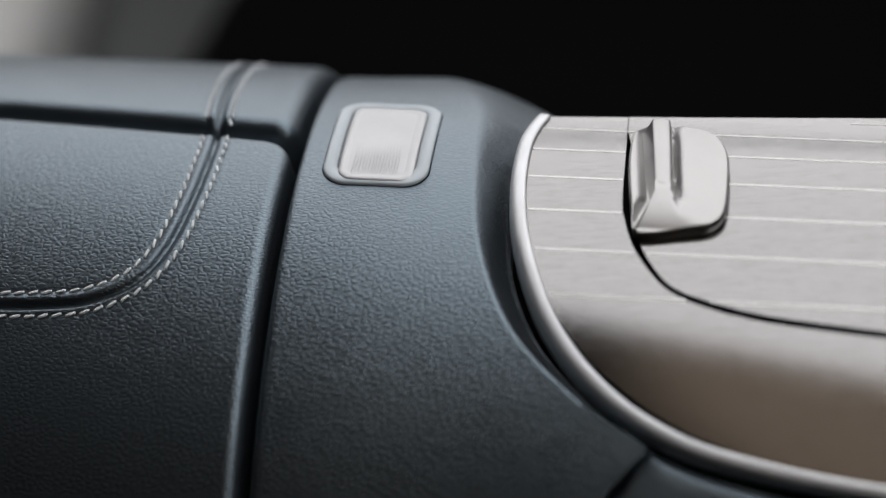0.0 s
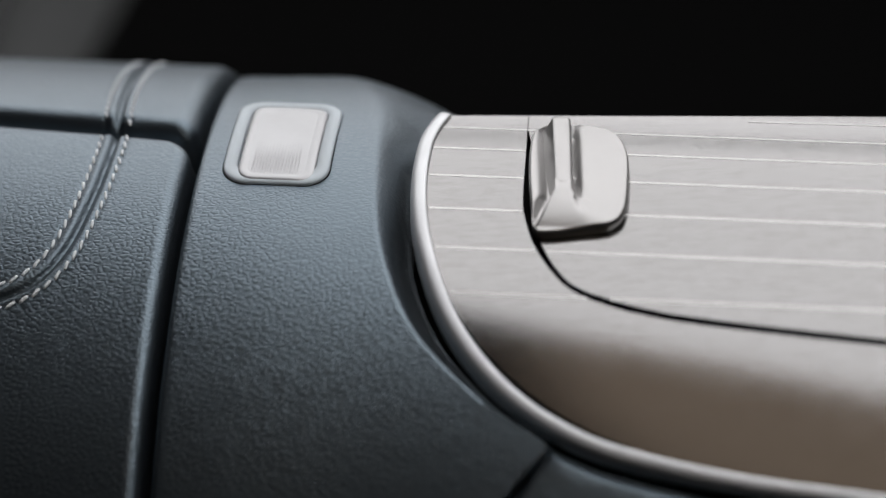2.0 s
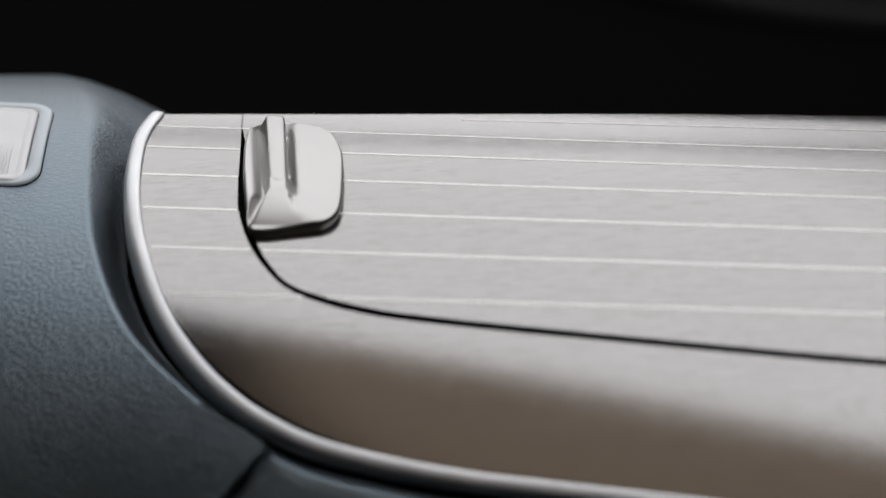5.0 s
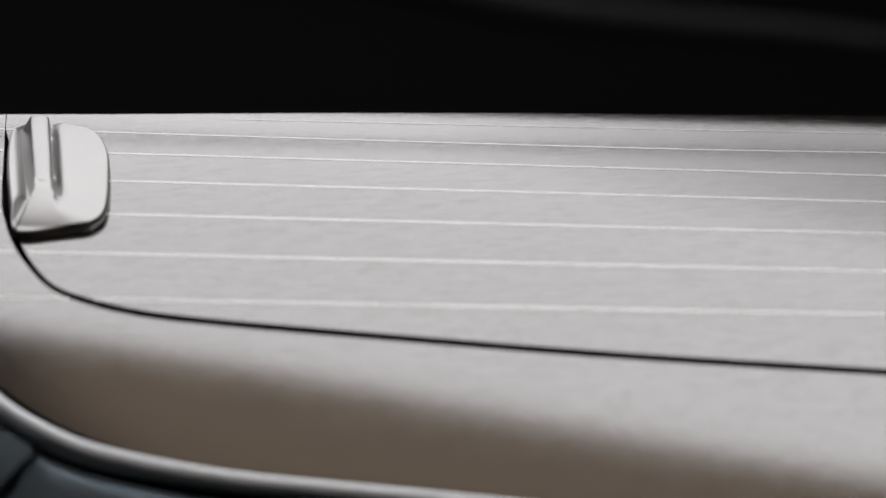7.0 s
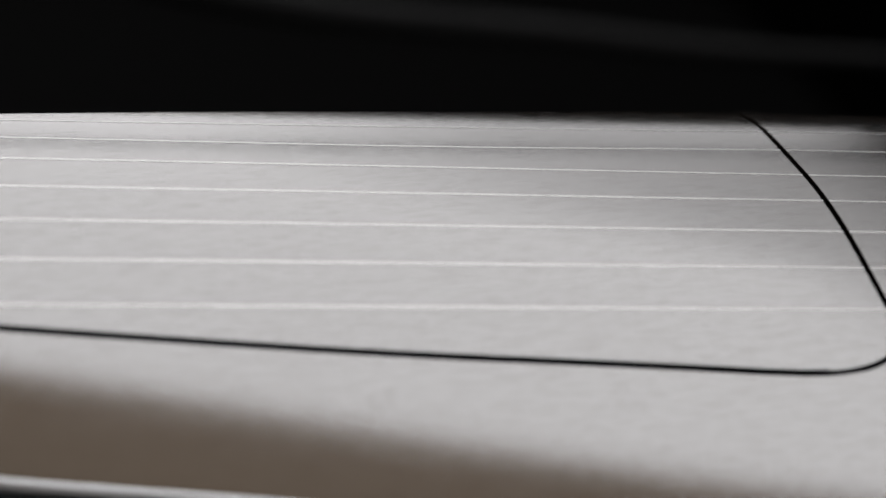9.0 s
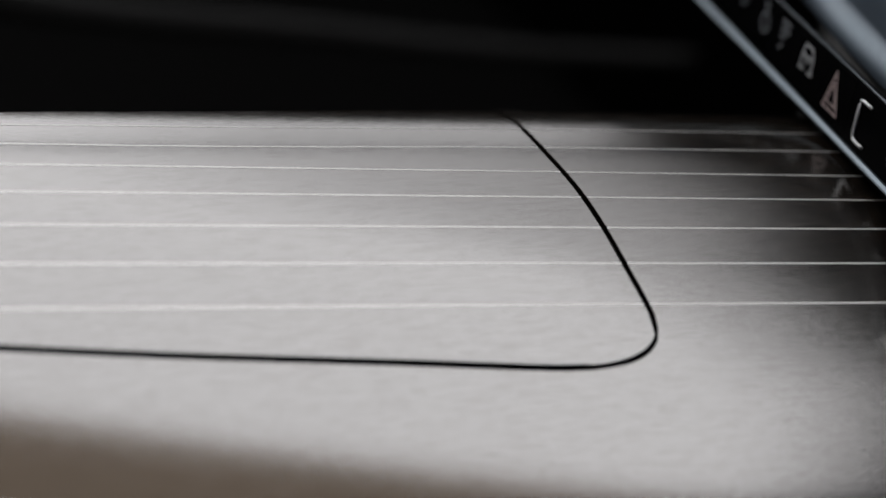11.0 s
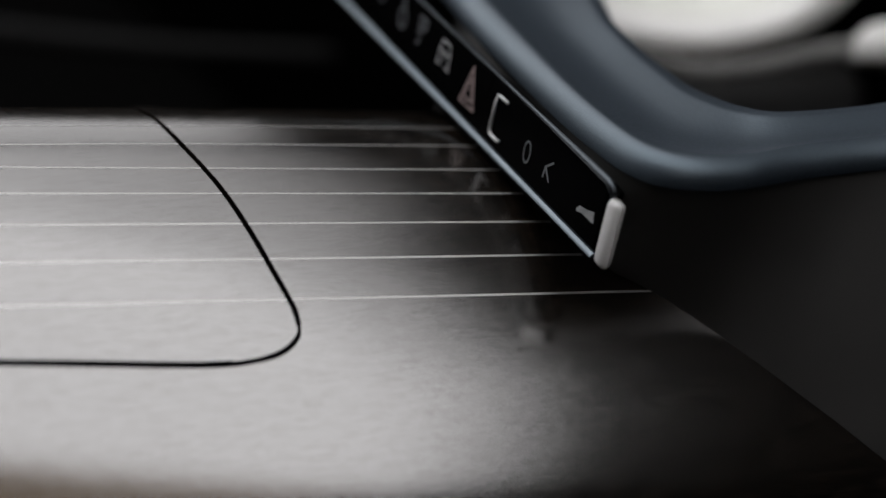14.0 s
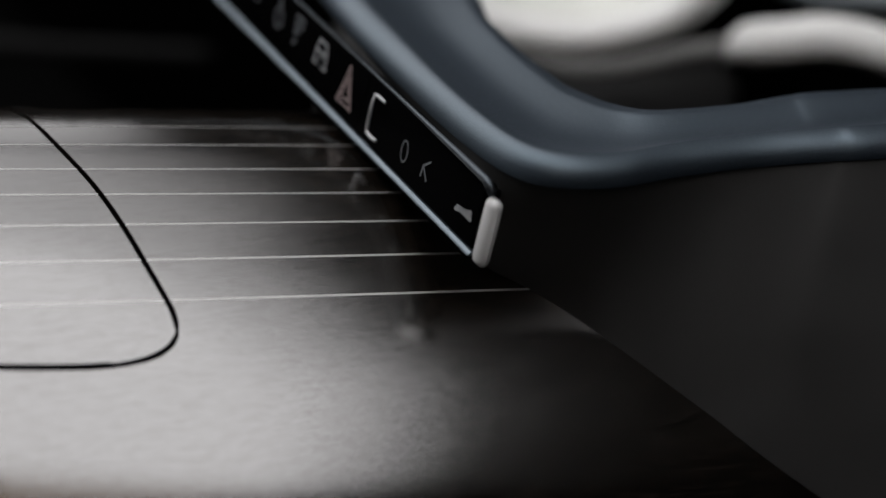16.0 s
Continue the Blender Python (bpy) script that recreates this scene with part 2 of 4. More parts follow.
def box(bm, lo, hi, bevel=0.0, segments=2):
    m = Matrix.Translation((Vector(lo) + Vector(hi)) / 2) @ Matrix.Diagonal((*(Vector(hi) - Vector(lo)), 1))
    vs = bmesh.ops.create_cube(bm, size=1, matrix=m)["verts"]
    if bevel:
        es = list({e for v in vs for e in v.link_edges})
        bmesh.ops.bevel(bm, geom=es, offset=bevel, segments=segments, affect="EDGES", profile=0.5)


V_DEG = math.radians(1) * BARREL  # metres along the barrel for one degree


def sheet(name, x, a, h, material, parent, label=""):
    """A smooth skin over the barrel from arrays of x, tilt and height."""
    r = BARREL + h
    t = np.radians(a)
    co = np.stack([x, AXIS_Y - r * np.sin(t), AXIS_Z + r * np.cos(t)], -1) - np.array(PIVOT)
    co = np.array(PIVOT) + co / (1 + SWING * co[..., :1])
    m, k = x.shape
    i = np.arange(m * k).reshape(m, k)
    faces = np.stack([i[:-1, :-1], i[:-1, 1:], i[1:, 1:], i[1:, :-1]], -1).reshape(-1, 4)
    me = bpy.data.meshes.new(name)
    me.from_pydata(co.reshape(-1, 3).tolist(), [], faces.tolist())
    me.polygons.foreach_set("use_smooth", [True] * len(me.polygons))
    bm = bmesh.new()
    bm.from_mesh(me)
    bmesh.ops.recalc_face_normals(bm, faces=bm.faces)
    f = max(bm.faces, key=lambda q: q.calc_center_median().z)
    if f.normal.z < 0:
        bmesh.ops.reverse_faces(bm, faces=bm.faces)
    bm.to_mesh(me)
    bm.free()
    me.set_sharp_from_angle(angle=radians(48))
    me.materials.append(material)
    ob = new(name, me)
    ob.parent = parent
    if label:
        tagged(ob, label)
    return ob


def drop(d, r, deep=0.012):
    """How far a rounded edge of radius r falls at the distance d from the rim; outside the rim it goes on down."""
    inside = np.clip(d, 0, r)
    fall = r - np.sqrt(np.maximum(r * r - (r - inside) ** 2, 0))
    return np.where(d < 0, r + np.minimum(-d * 4, deep), fall)


def line_distance(px, py, path):
    """Signed distance of points to a polyline and the length along it."""
    best = np.full(px.shape, 1e9)
    sign = np.ones(px.shape)
    for (x0, y0), (x1, y1) in zip(path, path[1:]):
        dx, dy = x1 - x0, y1 - y0
        t = np.clip(((px - x0) * dx + (py - y0) * dy) / (dx * dx + dy * dy), 0, 1)
        ex, ey = px - x0 - t * dx, py - y0 - t * dy
        d = np.hypot(ex, ey)
        near = d < best
        best = np.where(near, d, best)
        sign = np.where(near, np.sign(dx * ey - dy * ex), sign)
    return best * sign


# ---------------------------------------------------------------- cabin
def slab(name, boxes, material, label, category):
    bm = bmesh.new()
    for lo, hi in boxes:
        box(bm, lo, hi)
    return tagged(part(name, bm, material, smooth=False), label, category, kind="structure")


def around(lo, hi, hole_lo, hole_hi, flat):
    """Four boxes round an opening in a slab; flat is the thin axis."""
    u, v = [i for i in range(3) if i != flat]

    def piece(u0, u1, v0, v1):
        p, q = [0] * 3, [0] * 3
        p[flat], q[flat] = lo[flat], hi[flat]
        p[u], q[u], p[v], q[v] = u0, u1, v0, v1
        return tuple(p), tuple(q)

    return [piece(lo[u], hole_lo[u], lo[v], hi[v]), piece(hole_hi[u], hi[u], lo[v], hi[v]),
            piece(hole_lo[u], hole_hi[u], lo[v], hole_lo[v]), piece(hole_lo[u], hole_hi[u], hole_hi[v], hi[v])]


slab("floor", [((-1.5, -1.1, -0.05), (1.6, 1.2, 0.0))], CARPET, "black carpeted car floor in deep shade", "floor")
outer = ((-1.5, 1.2), (-1.5, 1.05), (-1.5, 0.36), (-1.5, -0.05), (-1.5, -0.35), (-1.5, -1.1), (1.6, -1.1), (1.6, 1.2))
bm = bmesh.new()
loops = [[bm.verts.new((x, y, z)) for x, y in ring] for ring, z in ((outer, 1.25), (ROOF_HOLE, 1.25), (ROOF_HOLE, 1.262), (outer, 1.262))]
for r0, r1 in zip(loops, loops[1:] + loops[:1]):
    for i in range(len(outer)):
        k = (i + 1) % len(outer)
        bm.faces.new((r0[i], r0[k], r1[k], r1[i]))
# unseen added sheet, gives the front of the wood its brown reflection
bm_filter = bmesh.new()
grid(bm_filter, [[(x, y, 1.2645) for x, y in FILTER_EDGE], [(x, y, 1.2645) for x, y in ((-0.242, -0.346), (-0.25, -0.60), (-0.25, -0.93), (0.0, -0.93), (0.2, -0.93), (0.45, -0.93))]])
tagged(part("ceiling_filter", bm_filter, TAN_FILTER, smooth=False), "added unseen tan light filter under the glass roof for a brown reflection", "blind", kind="structure")
tagged(part("ceiling", bm, LINER, smooth=False), "dark headliner round a glass roof opening", "ceiling", kind="structure")
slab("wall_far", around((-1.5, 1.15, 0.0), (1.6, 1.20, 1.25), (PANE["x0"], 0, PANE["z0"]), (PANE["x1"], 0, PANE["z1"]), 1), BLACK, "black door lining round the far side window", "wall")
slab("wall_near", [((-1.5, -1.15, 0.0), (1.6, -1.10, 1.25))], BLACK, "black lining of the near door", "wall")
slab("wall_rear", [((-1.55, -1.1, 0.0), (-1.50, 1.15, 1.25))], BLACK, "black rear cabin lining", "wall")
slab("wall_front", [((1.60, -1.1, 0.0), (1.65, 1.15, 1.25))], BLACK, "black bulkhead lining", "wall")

# ---------------------------------------------------------------- wood trim
XL, XJ, XEND = -0.0193, 0.012, 0.62
GAP = 0.00104  # half the dark joint round the lid
STRIPES = (-6.0, 0.6, 6.4, 11.8, 17.35, 23.1, 29.0)
BENT = {-6.0: [(0.03, -3.2), (0.18, -4.7), (0.29, -6.3), (0.35, -6.85), (0.62, -8.0)], 0.6: [(0.0, 1.5), (0.17, 1.4), (0.28, 0.1), (0.35, -0.2), (0.62, -0.8)]}
BACK = [(-0.05, -1.6), (-0.0378, -2.0), (0.0088, -3.7), (0.0443, -5.2), (0.1306, -9.0), (0.19, -11.4), (0.28, -16.5), (0.36, -20.0), (0.62, -22.0)]
# rim of the wood against the bright bead, as (x, tilt)
RIM = smooth_path([(-0.0425, -2.2), (-0.0452, 3.0), (-0.0461, 7.0), (-0.0460, 13.7), (-0.0440, 20.0), (-0.0397, 26.1), (-0.0343, 31.2), (-0.0265, 35.6), (-0.0175, 39.0),
                   (-0.0052, 42.4), (0.0111, 45.2), (0.0394, 47.4), (0.0730, 48.8), (0.1101, 50.1), (0.2, 53.5), (0.4, 61.0), (0.63, 69.0)], 5)
# outline of the lid: front branch from the left side round to the right side
FRONT = smooth_path([(XL, 13.0), (-0.0178, 17.2), (-0.0150, 21.6), (-0.0100, 25.3), (-0.0030, 28.0), (0.0113, 30.0), (0.0321, 31.3), (0.0865, 33.0), (0.1500, 34.7), (0.2223, 36.1),
                     (0.2600, 36.9), (0.2760, 37.0), (0.2870, 36.5), (0.2950, 35.4), (0.3000, 33.6), (0.3015, 31.5)], 5)
SIDE = smooth_path([(-23, 0.2925), (-11, 0.2907), (0.5, 0.2900), (11.8, 0.2935), (23.0, 0.2975), (28.8, 0.3005), (31.5, 0.3015), (40, 0.3015)], 4)
RIM_A = sorted((a, x) for x, a in RIM)
FRONT_A = sorted((a, x) for x, a in FRONT if x < 0.02)


def spaced(x0, x1, n, power=1.0):
    return [x0 + (x1 - x0) * (i / n) ** power for i in range(n + 1)]


def wood_patch(bm, xs, low, high, rows=36, skirts=(1, 1, 1, 1)):
    """A piece of the barrel between tilts low(x, k) and high(x, k), with its edges turned down."""
    cols = []
    for x in xs:
        lo, hi = low(x), high(x)
        col = []
        if skirts[0]:
            col.append((x, lo, -0.0045))
        col += [(x, lo + (hi - lo) * k / rows, 0.0) for k in range(rows + 1)]
        if skirts[1]:
            col.append((x, hi, -0.0045))
        cols.append(col)
    if skirts[2]:
        cols.insert(0, [(x, a, -0.0045) for x, a, _ in cols[0]])
    if skirts[3]:
        cols.append([(x, a, -0.0045) for x, a, _ in cols[-1]])
    return cols


def skin(name, cols, parent, label="", bend=lambda x, a: x):
    arr = np.array(cols)
    x, a, h = arr[..., 0], arr[..., 1], arr[..., 2]
    x = np.vectorize(bend)(x, a)
    return sheet(name, x, a, h, WOOD, parent, label)


def open_gap(a):
    """The joint left of the pull tab closes towards the back."""
    q = min(1, max(0, a / 7))
    return q * q * (3 - 2 * q)


trim = thing("console_trim", "satin walnut console trim with pale metal inlay lines", "car trim")
gap_a = math.degrees(GAP / BARREL)
# strip left of the lid
cols = []
for k in range(71):
    a = -1.6 + (45.3 + 1.6) * k / 70
    left = lerp(RIM_A, a) - 0.0004
    turn = min(1, max(0, (a - 22) / 7))
    wide = GAP * (0.25 - 0.95 * min(1, max(0, (a - 13) / 4)))
    right = XL + wide * open_gap(a) if a < 13 else lerp(FRONT_A, a - gap_a * turn) + wide * (1 - turn)
    right = min(right, XJ)
    row = [(left, -0.0045)] + [(left + (max(right, left) - left) * j / 14, 0.0) for j in range(15)] + [(max(right, left), -0.0045)]
    cols.append([(x, a + (lerp(BACK, x) + 1.6) * max(0, 1 - k / 8), h) for x, h in row])
skin("panel", cols, trim)
# strip in front of the lid
xs = sorted(set([XJ + (0.2744 - XJ) * i / 60 for i in range(61)] + [0.2744 + (0.3023 - 0.2744) * i / 24 for i in range(25)]))
front_of = lambda x: lerp(FRONT, x - (0.0008 if x > 0.288 else 0)) if x < 0.3015 else 31.5
skin("panel", wood_patch(None, xs, lambda x: front_of(x) + gap_a, lambda x: lerp(RIM, x) + 0.35, 24, (1, 1, 0, 0)), trim)
# beside and beyond the lid
cols = []
for k in range(61):
    a = -22 + (31.5 + gap_a + 22) * k / 60
    left = lerp(SIDE, a) + GAP
    cols.append([(left, a, -0.0045)] + [(left + (0.3023 - left) * j / 6, a, 0.0) for j in range(7)])
skin("panel", cols, trim)
skin("panel", wood_patch(None, [0.3023 + (XEND - 0.3023) * i / 20 for i in range(21)], lambda x: lerp(BACK, x), lambda x: lerp(RIM, x) + 0.35, 60, (1, 1, 0, 1)), trim)
# black seal below the joints
cols = np.array([[(x, lerp(BACK, x) + (lerp(RIM, x) + 0.6 - lerp(BACK, x)) * k / 40, -0.0050) for k in range(41)] for x in spaced(-0.0455, XEND, 90, 1.6)])
sheet("seal", cols[..., 0], cols[..., 1], cols[..., 2], SEAL, trim, "black rubber seal in the joint")

lid = thing("storage_lid", "closed walnut storage lid with pale inlay lines and pull tab", "lid")
us = sorted(set(round(q, 4) for q in [0.06 * (i / 24) ** 1.7 for i in range(25)] + [0.06 + 0.86 * i / 40 for i in range(41)] + [1 - 0.08 * (i / 20) ** 1.3 for i in range(21)]))
cols = []
for u in us:
    xf = XL + GAP + (0.3015 - GAP - XL - GAP) * u
    lo = lerp(BACK, xf)
    side = min(1, max(0, (0.004 - xf) / 0.018))
    hi = lerp(FRONT, xf - GAP * 1.6 * side) - gap_a * ((1 - side) if u < 0.93 else 0.6)
    col = [(u, lo, -0.0045)] + [(u, lo + (hi - lo) * k / 50, 0.0) for k in range(51)] + [(u, hi, -0.0045)]
    cols.append(col)
cols.insert(0, [(u, a, -0.0045) for u, a, _ in cols[0]])
cols.append([(u, a, -0.0045) for u, a, _ in cols[-1]])
skin("lid_panel", cols, lid, "", lambda u, a: XL + GAP + (lerp(SIDE, a) - GAP - XL - GAP) * u + (0.0009 * open_gap(a) * min(1, max(0, (22 - a) / 6)) - 0.0008 * (1 - open_gap(a))) * max(0, 1 - u / 0.1))


def inlay(parent, x0, x1, a0, n):
    """A thin metal line let into the wood, a hair proud of it."""
    xs = np.linspace(x0, x1, n)
    mid = np.array([lerp(smooth_path(BENT[a0], 6), x) if a0 in BENT else a0 for x in xs])
    wide = 0.17
    prof = ((-1.0, -0.0002), (-0.9, 0.00006), (0.9, 0.00006), (1.0, -0.0002))
    x = np.stack([xs] * 4, 1)
    a = np.stack([mid + wide * q for q, _ in prof], 1)
    h = np.stack([np.full(n, q) for _, q in prof], 1)
    return sheet("inlay_strip", x, a, h, INLAY, parent)


for a0 in STRIPES:
    if a0 > 0:
        inlay(trim, lerp(RIM_A, a0) + 0.0005, (XL if a0 < 13 else lerp(FRONT_A, a0 - (0.40 if a0 > 28 else gap_a + 0.25 * (a0 > 20)))) - GAP * (0.3 if a0 > 28 else 0.8 if a0 > 13 else -0.1), a0, 12)
    left = (XL if a0 < 13 else lerp(FRONT_A, a0 + (0.42 if a0 > 28 else gap_a + 0.25 * (a0 > 20)))) + GAP * (0.2 if a0 > 28 else 0.8)
    inlay(lid, 0.045 if a0 < 0 else XL + 0.0003 if a0 < 1 else -0.012 if a0 < 20 else left + GAP * 0.4, lerp(SIDE, a0) - GAP, a0, 40)
    inlay(trim, lerp(SIDE, a0) + GAP, XEND, a0, 24)

# bright bead round the trim: an oval bar with a crease
bm = bmesh.new()
centre = smooth_path([(-0.0441, -1.7), (-0.0448, -0.6), (-0.0470, 3.2), (-0.0481, 7.2), (-0.0481, 13.8), (-0.0463, 20.1), (-0.0424, 26.2), (-0.0370, 31.6), (-0.0296, 36.2), (-0.0200, 40.2), (-0.0078, 43.5),
                      (0.0085, 46.1), (0.0390, 48.4), (0.0725, 49.7), (0.1100, 51.0), (0.2, 54.4), (0.4, 61.9), (0.63, 69.9)], 8)
section = ((-0.0022, -0.002), (-0.0022, 0.0005), (-0.0019, 0.0009), (-0.0010, 0.00105), (0.0003, 0.0010), (0.0012, 0.0007), (0.0020, 0.0000), (0.0024, -0.0015), (0.0025, -0.0065))
rows = []
for i, (x, a) in enumerate(centre):
    x0, a0 = centre[max(0, i - 1)]
    x1, a1 = centre[min(len(centre) - 1, i + 1)]
    du, dv = x1 - x0, (a1 - a0) * V_DEG
    q = math.hypot(du, dv)
    nx, nv = -dv / q, du / q  # outwards, away from the wood
    rows.append([on(x + nx * s, a + nv * s / V_DEG, h) for s, h in section])
grid(bm, rows)
part("chrome_bead", bm, METAL, trim, "satin chrome bead along the rim")

# ---------------------------------------------------------------- console surround in leather
console = thing("center_console", "blue grey grained leather console surround beside the armrest", "console")
EDGE = [(-34, -0.088), (-22, -0.079), (-12, -0.0705), (-4, -0.0645), (6.5, -0.0622), (14, -0.0610), (21.9, -0.0580), (29.2, -0.0520), (35.1, -0.0430), (41.3, -0.0264), (45.0, -0.0110), (46.2, -0.0088), (47.2, -0.0115), (50.8, -0.0188), (58, -0.032), (72, -0.056)]
ROLL = [(-34, 0.052), (-22, 0.044), (-12, 0.0320), (-4, 0.0200), (6.5, 0.0122), (14, 0.0115), (21.9, 0.0093), (29.2, 0.0085), (35.1, 0.0080), (41.3, 0.0062), (46.5, 0.0030), (50, 0.0025), (72, 0.0025)]
EDGE_S = smooth_path(EDGE, 4)
LEFT = -0.1113
cols = []
for k in range(321):
    a = -34 + 104 * k / 320
    e, w = lerp(EDGE_S, a), lerp(ROLL, a)
    row = [(LEFT - 0.0002, a, -0.012)]
    for s in (0.0, 0.0002, 0.0004, 0.0007, 0.0011, 0.0015, 0.0021):
        row.append((LEFT + s, a, -(0.0021 - math.sqrt(max(0, 0.0021 ** 2 - (0.0021 - s) ** 2)))))
    x0 = LEFT + 0.0021
    row += [(x0 + (e - x0) * j / 56, a, 0.0) for j in range(1, 57)]
    for j in range(1, 15):
        q = j / 14
        deep = 0.0115 if a > 5 else 0.0115 + 0.004 * min(1, (5 - a) / 20)
        steep = min(1, max(0, (a + 12) / 16))
        fall = steep * (1 - (1 - q ** 1.6) ** 1.5) + (1 - steep) * q ** 1.5
        row.append((e + w * q, a, -deep * fall))
    row.append((e + w + 0.0003, a, -0.02))
    cols.append(row)
arr = np.array(cols)
lift = 0.0007 * np.sin(arr[..., 0] * 60 + arr[..., 1] * 0.04)
sheet("cover", arr[..., 0], arr[..., 1], arr[..., 2] + lift, LEATHER, console)
# side panel below the bead
cols = []
for x in spaced(-0.075, XEND, 110, 1.3):
    lo = lerp([(c[0], c[1]) for c in centre[28:]], x) + 1.9 if x > -0.009 else 47.6 - (x + 0.009) / 0.0018 * 0.64
    cols.append([(x, lo, -0.016), (x, lo, -0.006), (x, lo + 0.25, -0.0045), (x, lo + 0.7, -0.0034), (x, lo + 1.5, -0.003)] + [(x, lo + 1.5 + (84 - lo) * k / 24, -0.003) for k in range(1, 25)])
arr = np.array(cols)
sheet("side_panel", arr[..., 0], arr[..., 1], arr[..., 2], LEATHER, console, "blue grey leather panel under the bead")
bm = bmesh.new()
box(bm, (-0.46, -0.03, 0.02), (0.62, 0.15, 0.565), 0.01)
for v in bm.verts:
    v.co = lay(v.co)
part("core", bm, BLACK, console, "black core under the skins")

# ---------------------------------------------------------------- armrest with twin stitching
armrest = thing("armrest", "blue grey leather armrest with pale twin stitching", "armrest")
SEAM = smooth_path([(-0.1410, -34.0), (-0.1400, -14.0), (-0.1388, -2.3), (-0.1368, 7.0), (-0.1369, 12.5), (-0.1382, 18.5), (-0.1420, 25.4), (-0.1490, 30.0), (-0.1600, 32.6), (-0.1720, 33.5), (-0.19, 33.9), (-0.24, 34.2), (-0.46, 34.4)], 8)
SEAM_M = [(x, a * V_DEG) for x, a in SEAM]
ROWS = (0.0040, -0.0033)
RIGHT = -0.1142


def padding(x, a):
    """Relief of the upholstery: the seam's groove, the puffed lips beside it and the dents under the stitches."""
    d = line_distance(x, a * V_DEG, SEAM_M)
    h = -0.0014 * np.exp(-(d / 0.0011) ** 2)
    h += 0.0004 * np.exp(-((np.abs(d) - 0.0020) / 0.0014) ** 2)
    for r in ROWS:
        h -= 0.00025 * np.exp(-((d - r) / 0.0009) ** 2)
    return h


def cut_low(x):
    """Lower edge of the lid; the base begins a little further down."""
    return lerp([(-0.46, 2.6), (-0.20, 3.3), (-0.14, 5.0), (-0.1142, 6.0)], x)


cut_low_v = np.vectorize(cut_low)
SPLIT = 0.75
xs = np.array(sorted(set(list(np.linspace(-0.46, -0.225, 24)) + list(np.linspace(-0.225, RIGHT + 0.0015, 280)) + [RIGHT - 0.0003 + 0.0018 * q for q in (0, 0.3, 0.6)])))
va = np.concatenate([np.linspace(-36, 0, 50), np.linspace(0.3, 7.5, 44)])
X, A = np.meshgrid(xs, va, indexing="ij")
dx = RIGHT - X
da = (cut_low_v(X) - A) * V_DEG
r = 0.007
d = np.minimum(np.minimum(dx, da), np.where((dx < r) & (da < r), r - np.hypot(r - dx, r - da), 1))
H = 0.0022 + padding(X, A) - drop(np.minimum(dx, d), 0.0065) - drop(da, 0.0038) * (da < dx)
top = sheet("lid", X, A, np.maximum(H, -0.016), LEATHER, armrest)
va = np.concatenate([np.linspace(2.8, 12, 48), np.linspace(12.4, 44, 170), np.linspace(45, 78, 36)])
X, A = np.meshgrid(xs, va, indexing="ij")
dx = RIGHT - X
da = (A - cut_low_v(X) - SPLIT) * V_DEG
r = 0.009
d = np.minimum(np.minimum(dx, da), np.where((dx < r) & (da < r), r - np.hypot(r - dx, r - da), 1))
H = 0.0008 + padding(X, A) - drop(d, 0.0046)
base = sheet("base", X, A, np.maximum(H, -0.016), LEATHER, armrest)


def capsule(length, radius):
    bm = bmesh.new()
    n, rings = 7, []
    for t, k in ((-0.5, 0.25), (-0.44, 0.75), (-0.25, 1.0), (0.25, 1.0), (0.44, 0.75), (0.5, 0.25)):
        rings.append([bm.verts.new((t * length, k * radius * math.cos(2 * math.pi * j / n), k * radius * math.sin(2 * math.pi * j / n) - (1 - k) * radius)) for j in range(n)])
    for r0, r1 in zip(rings, rings[1:]):
        for j in range(n):
            bm.faces.new((r0[j], r0[(j + 1) % n], r1[(j + 1) % n], r1[j]))
    bm.faces.new(rings[0][::-1])
    bm.faces.new(rings[-1])
    me = bpy.data.meshes.new("stitch")
    bm.to_mesh(me)
    bm.free()
    me.materials.append(THREAD)
    for p in me.polygons:
        p.use_smooth = True
    return me


STITCH = capsule(0.0033, 0.00046)
rng = random.Random(4)
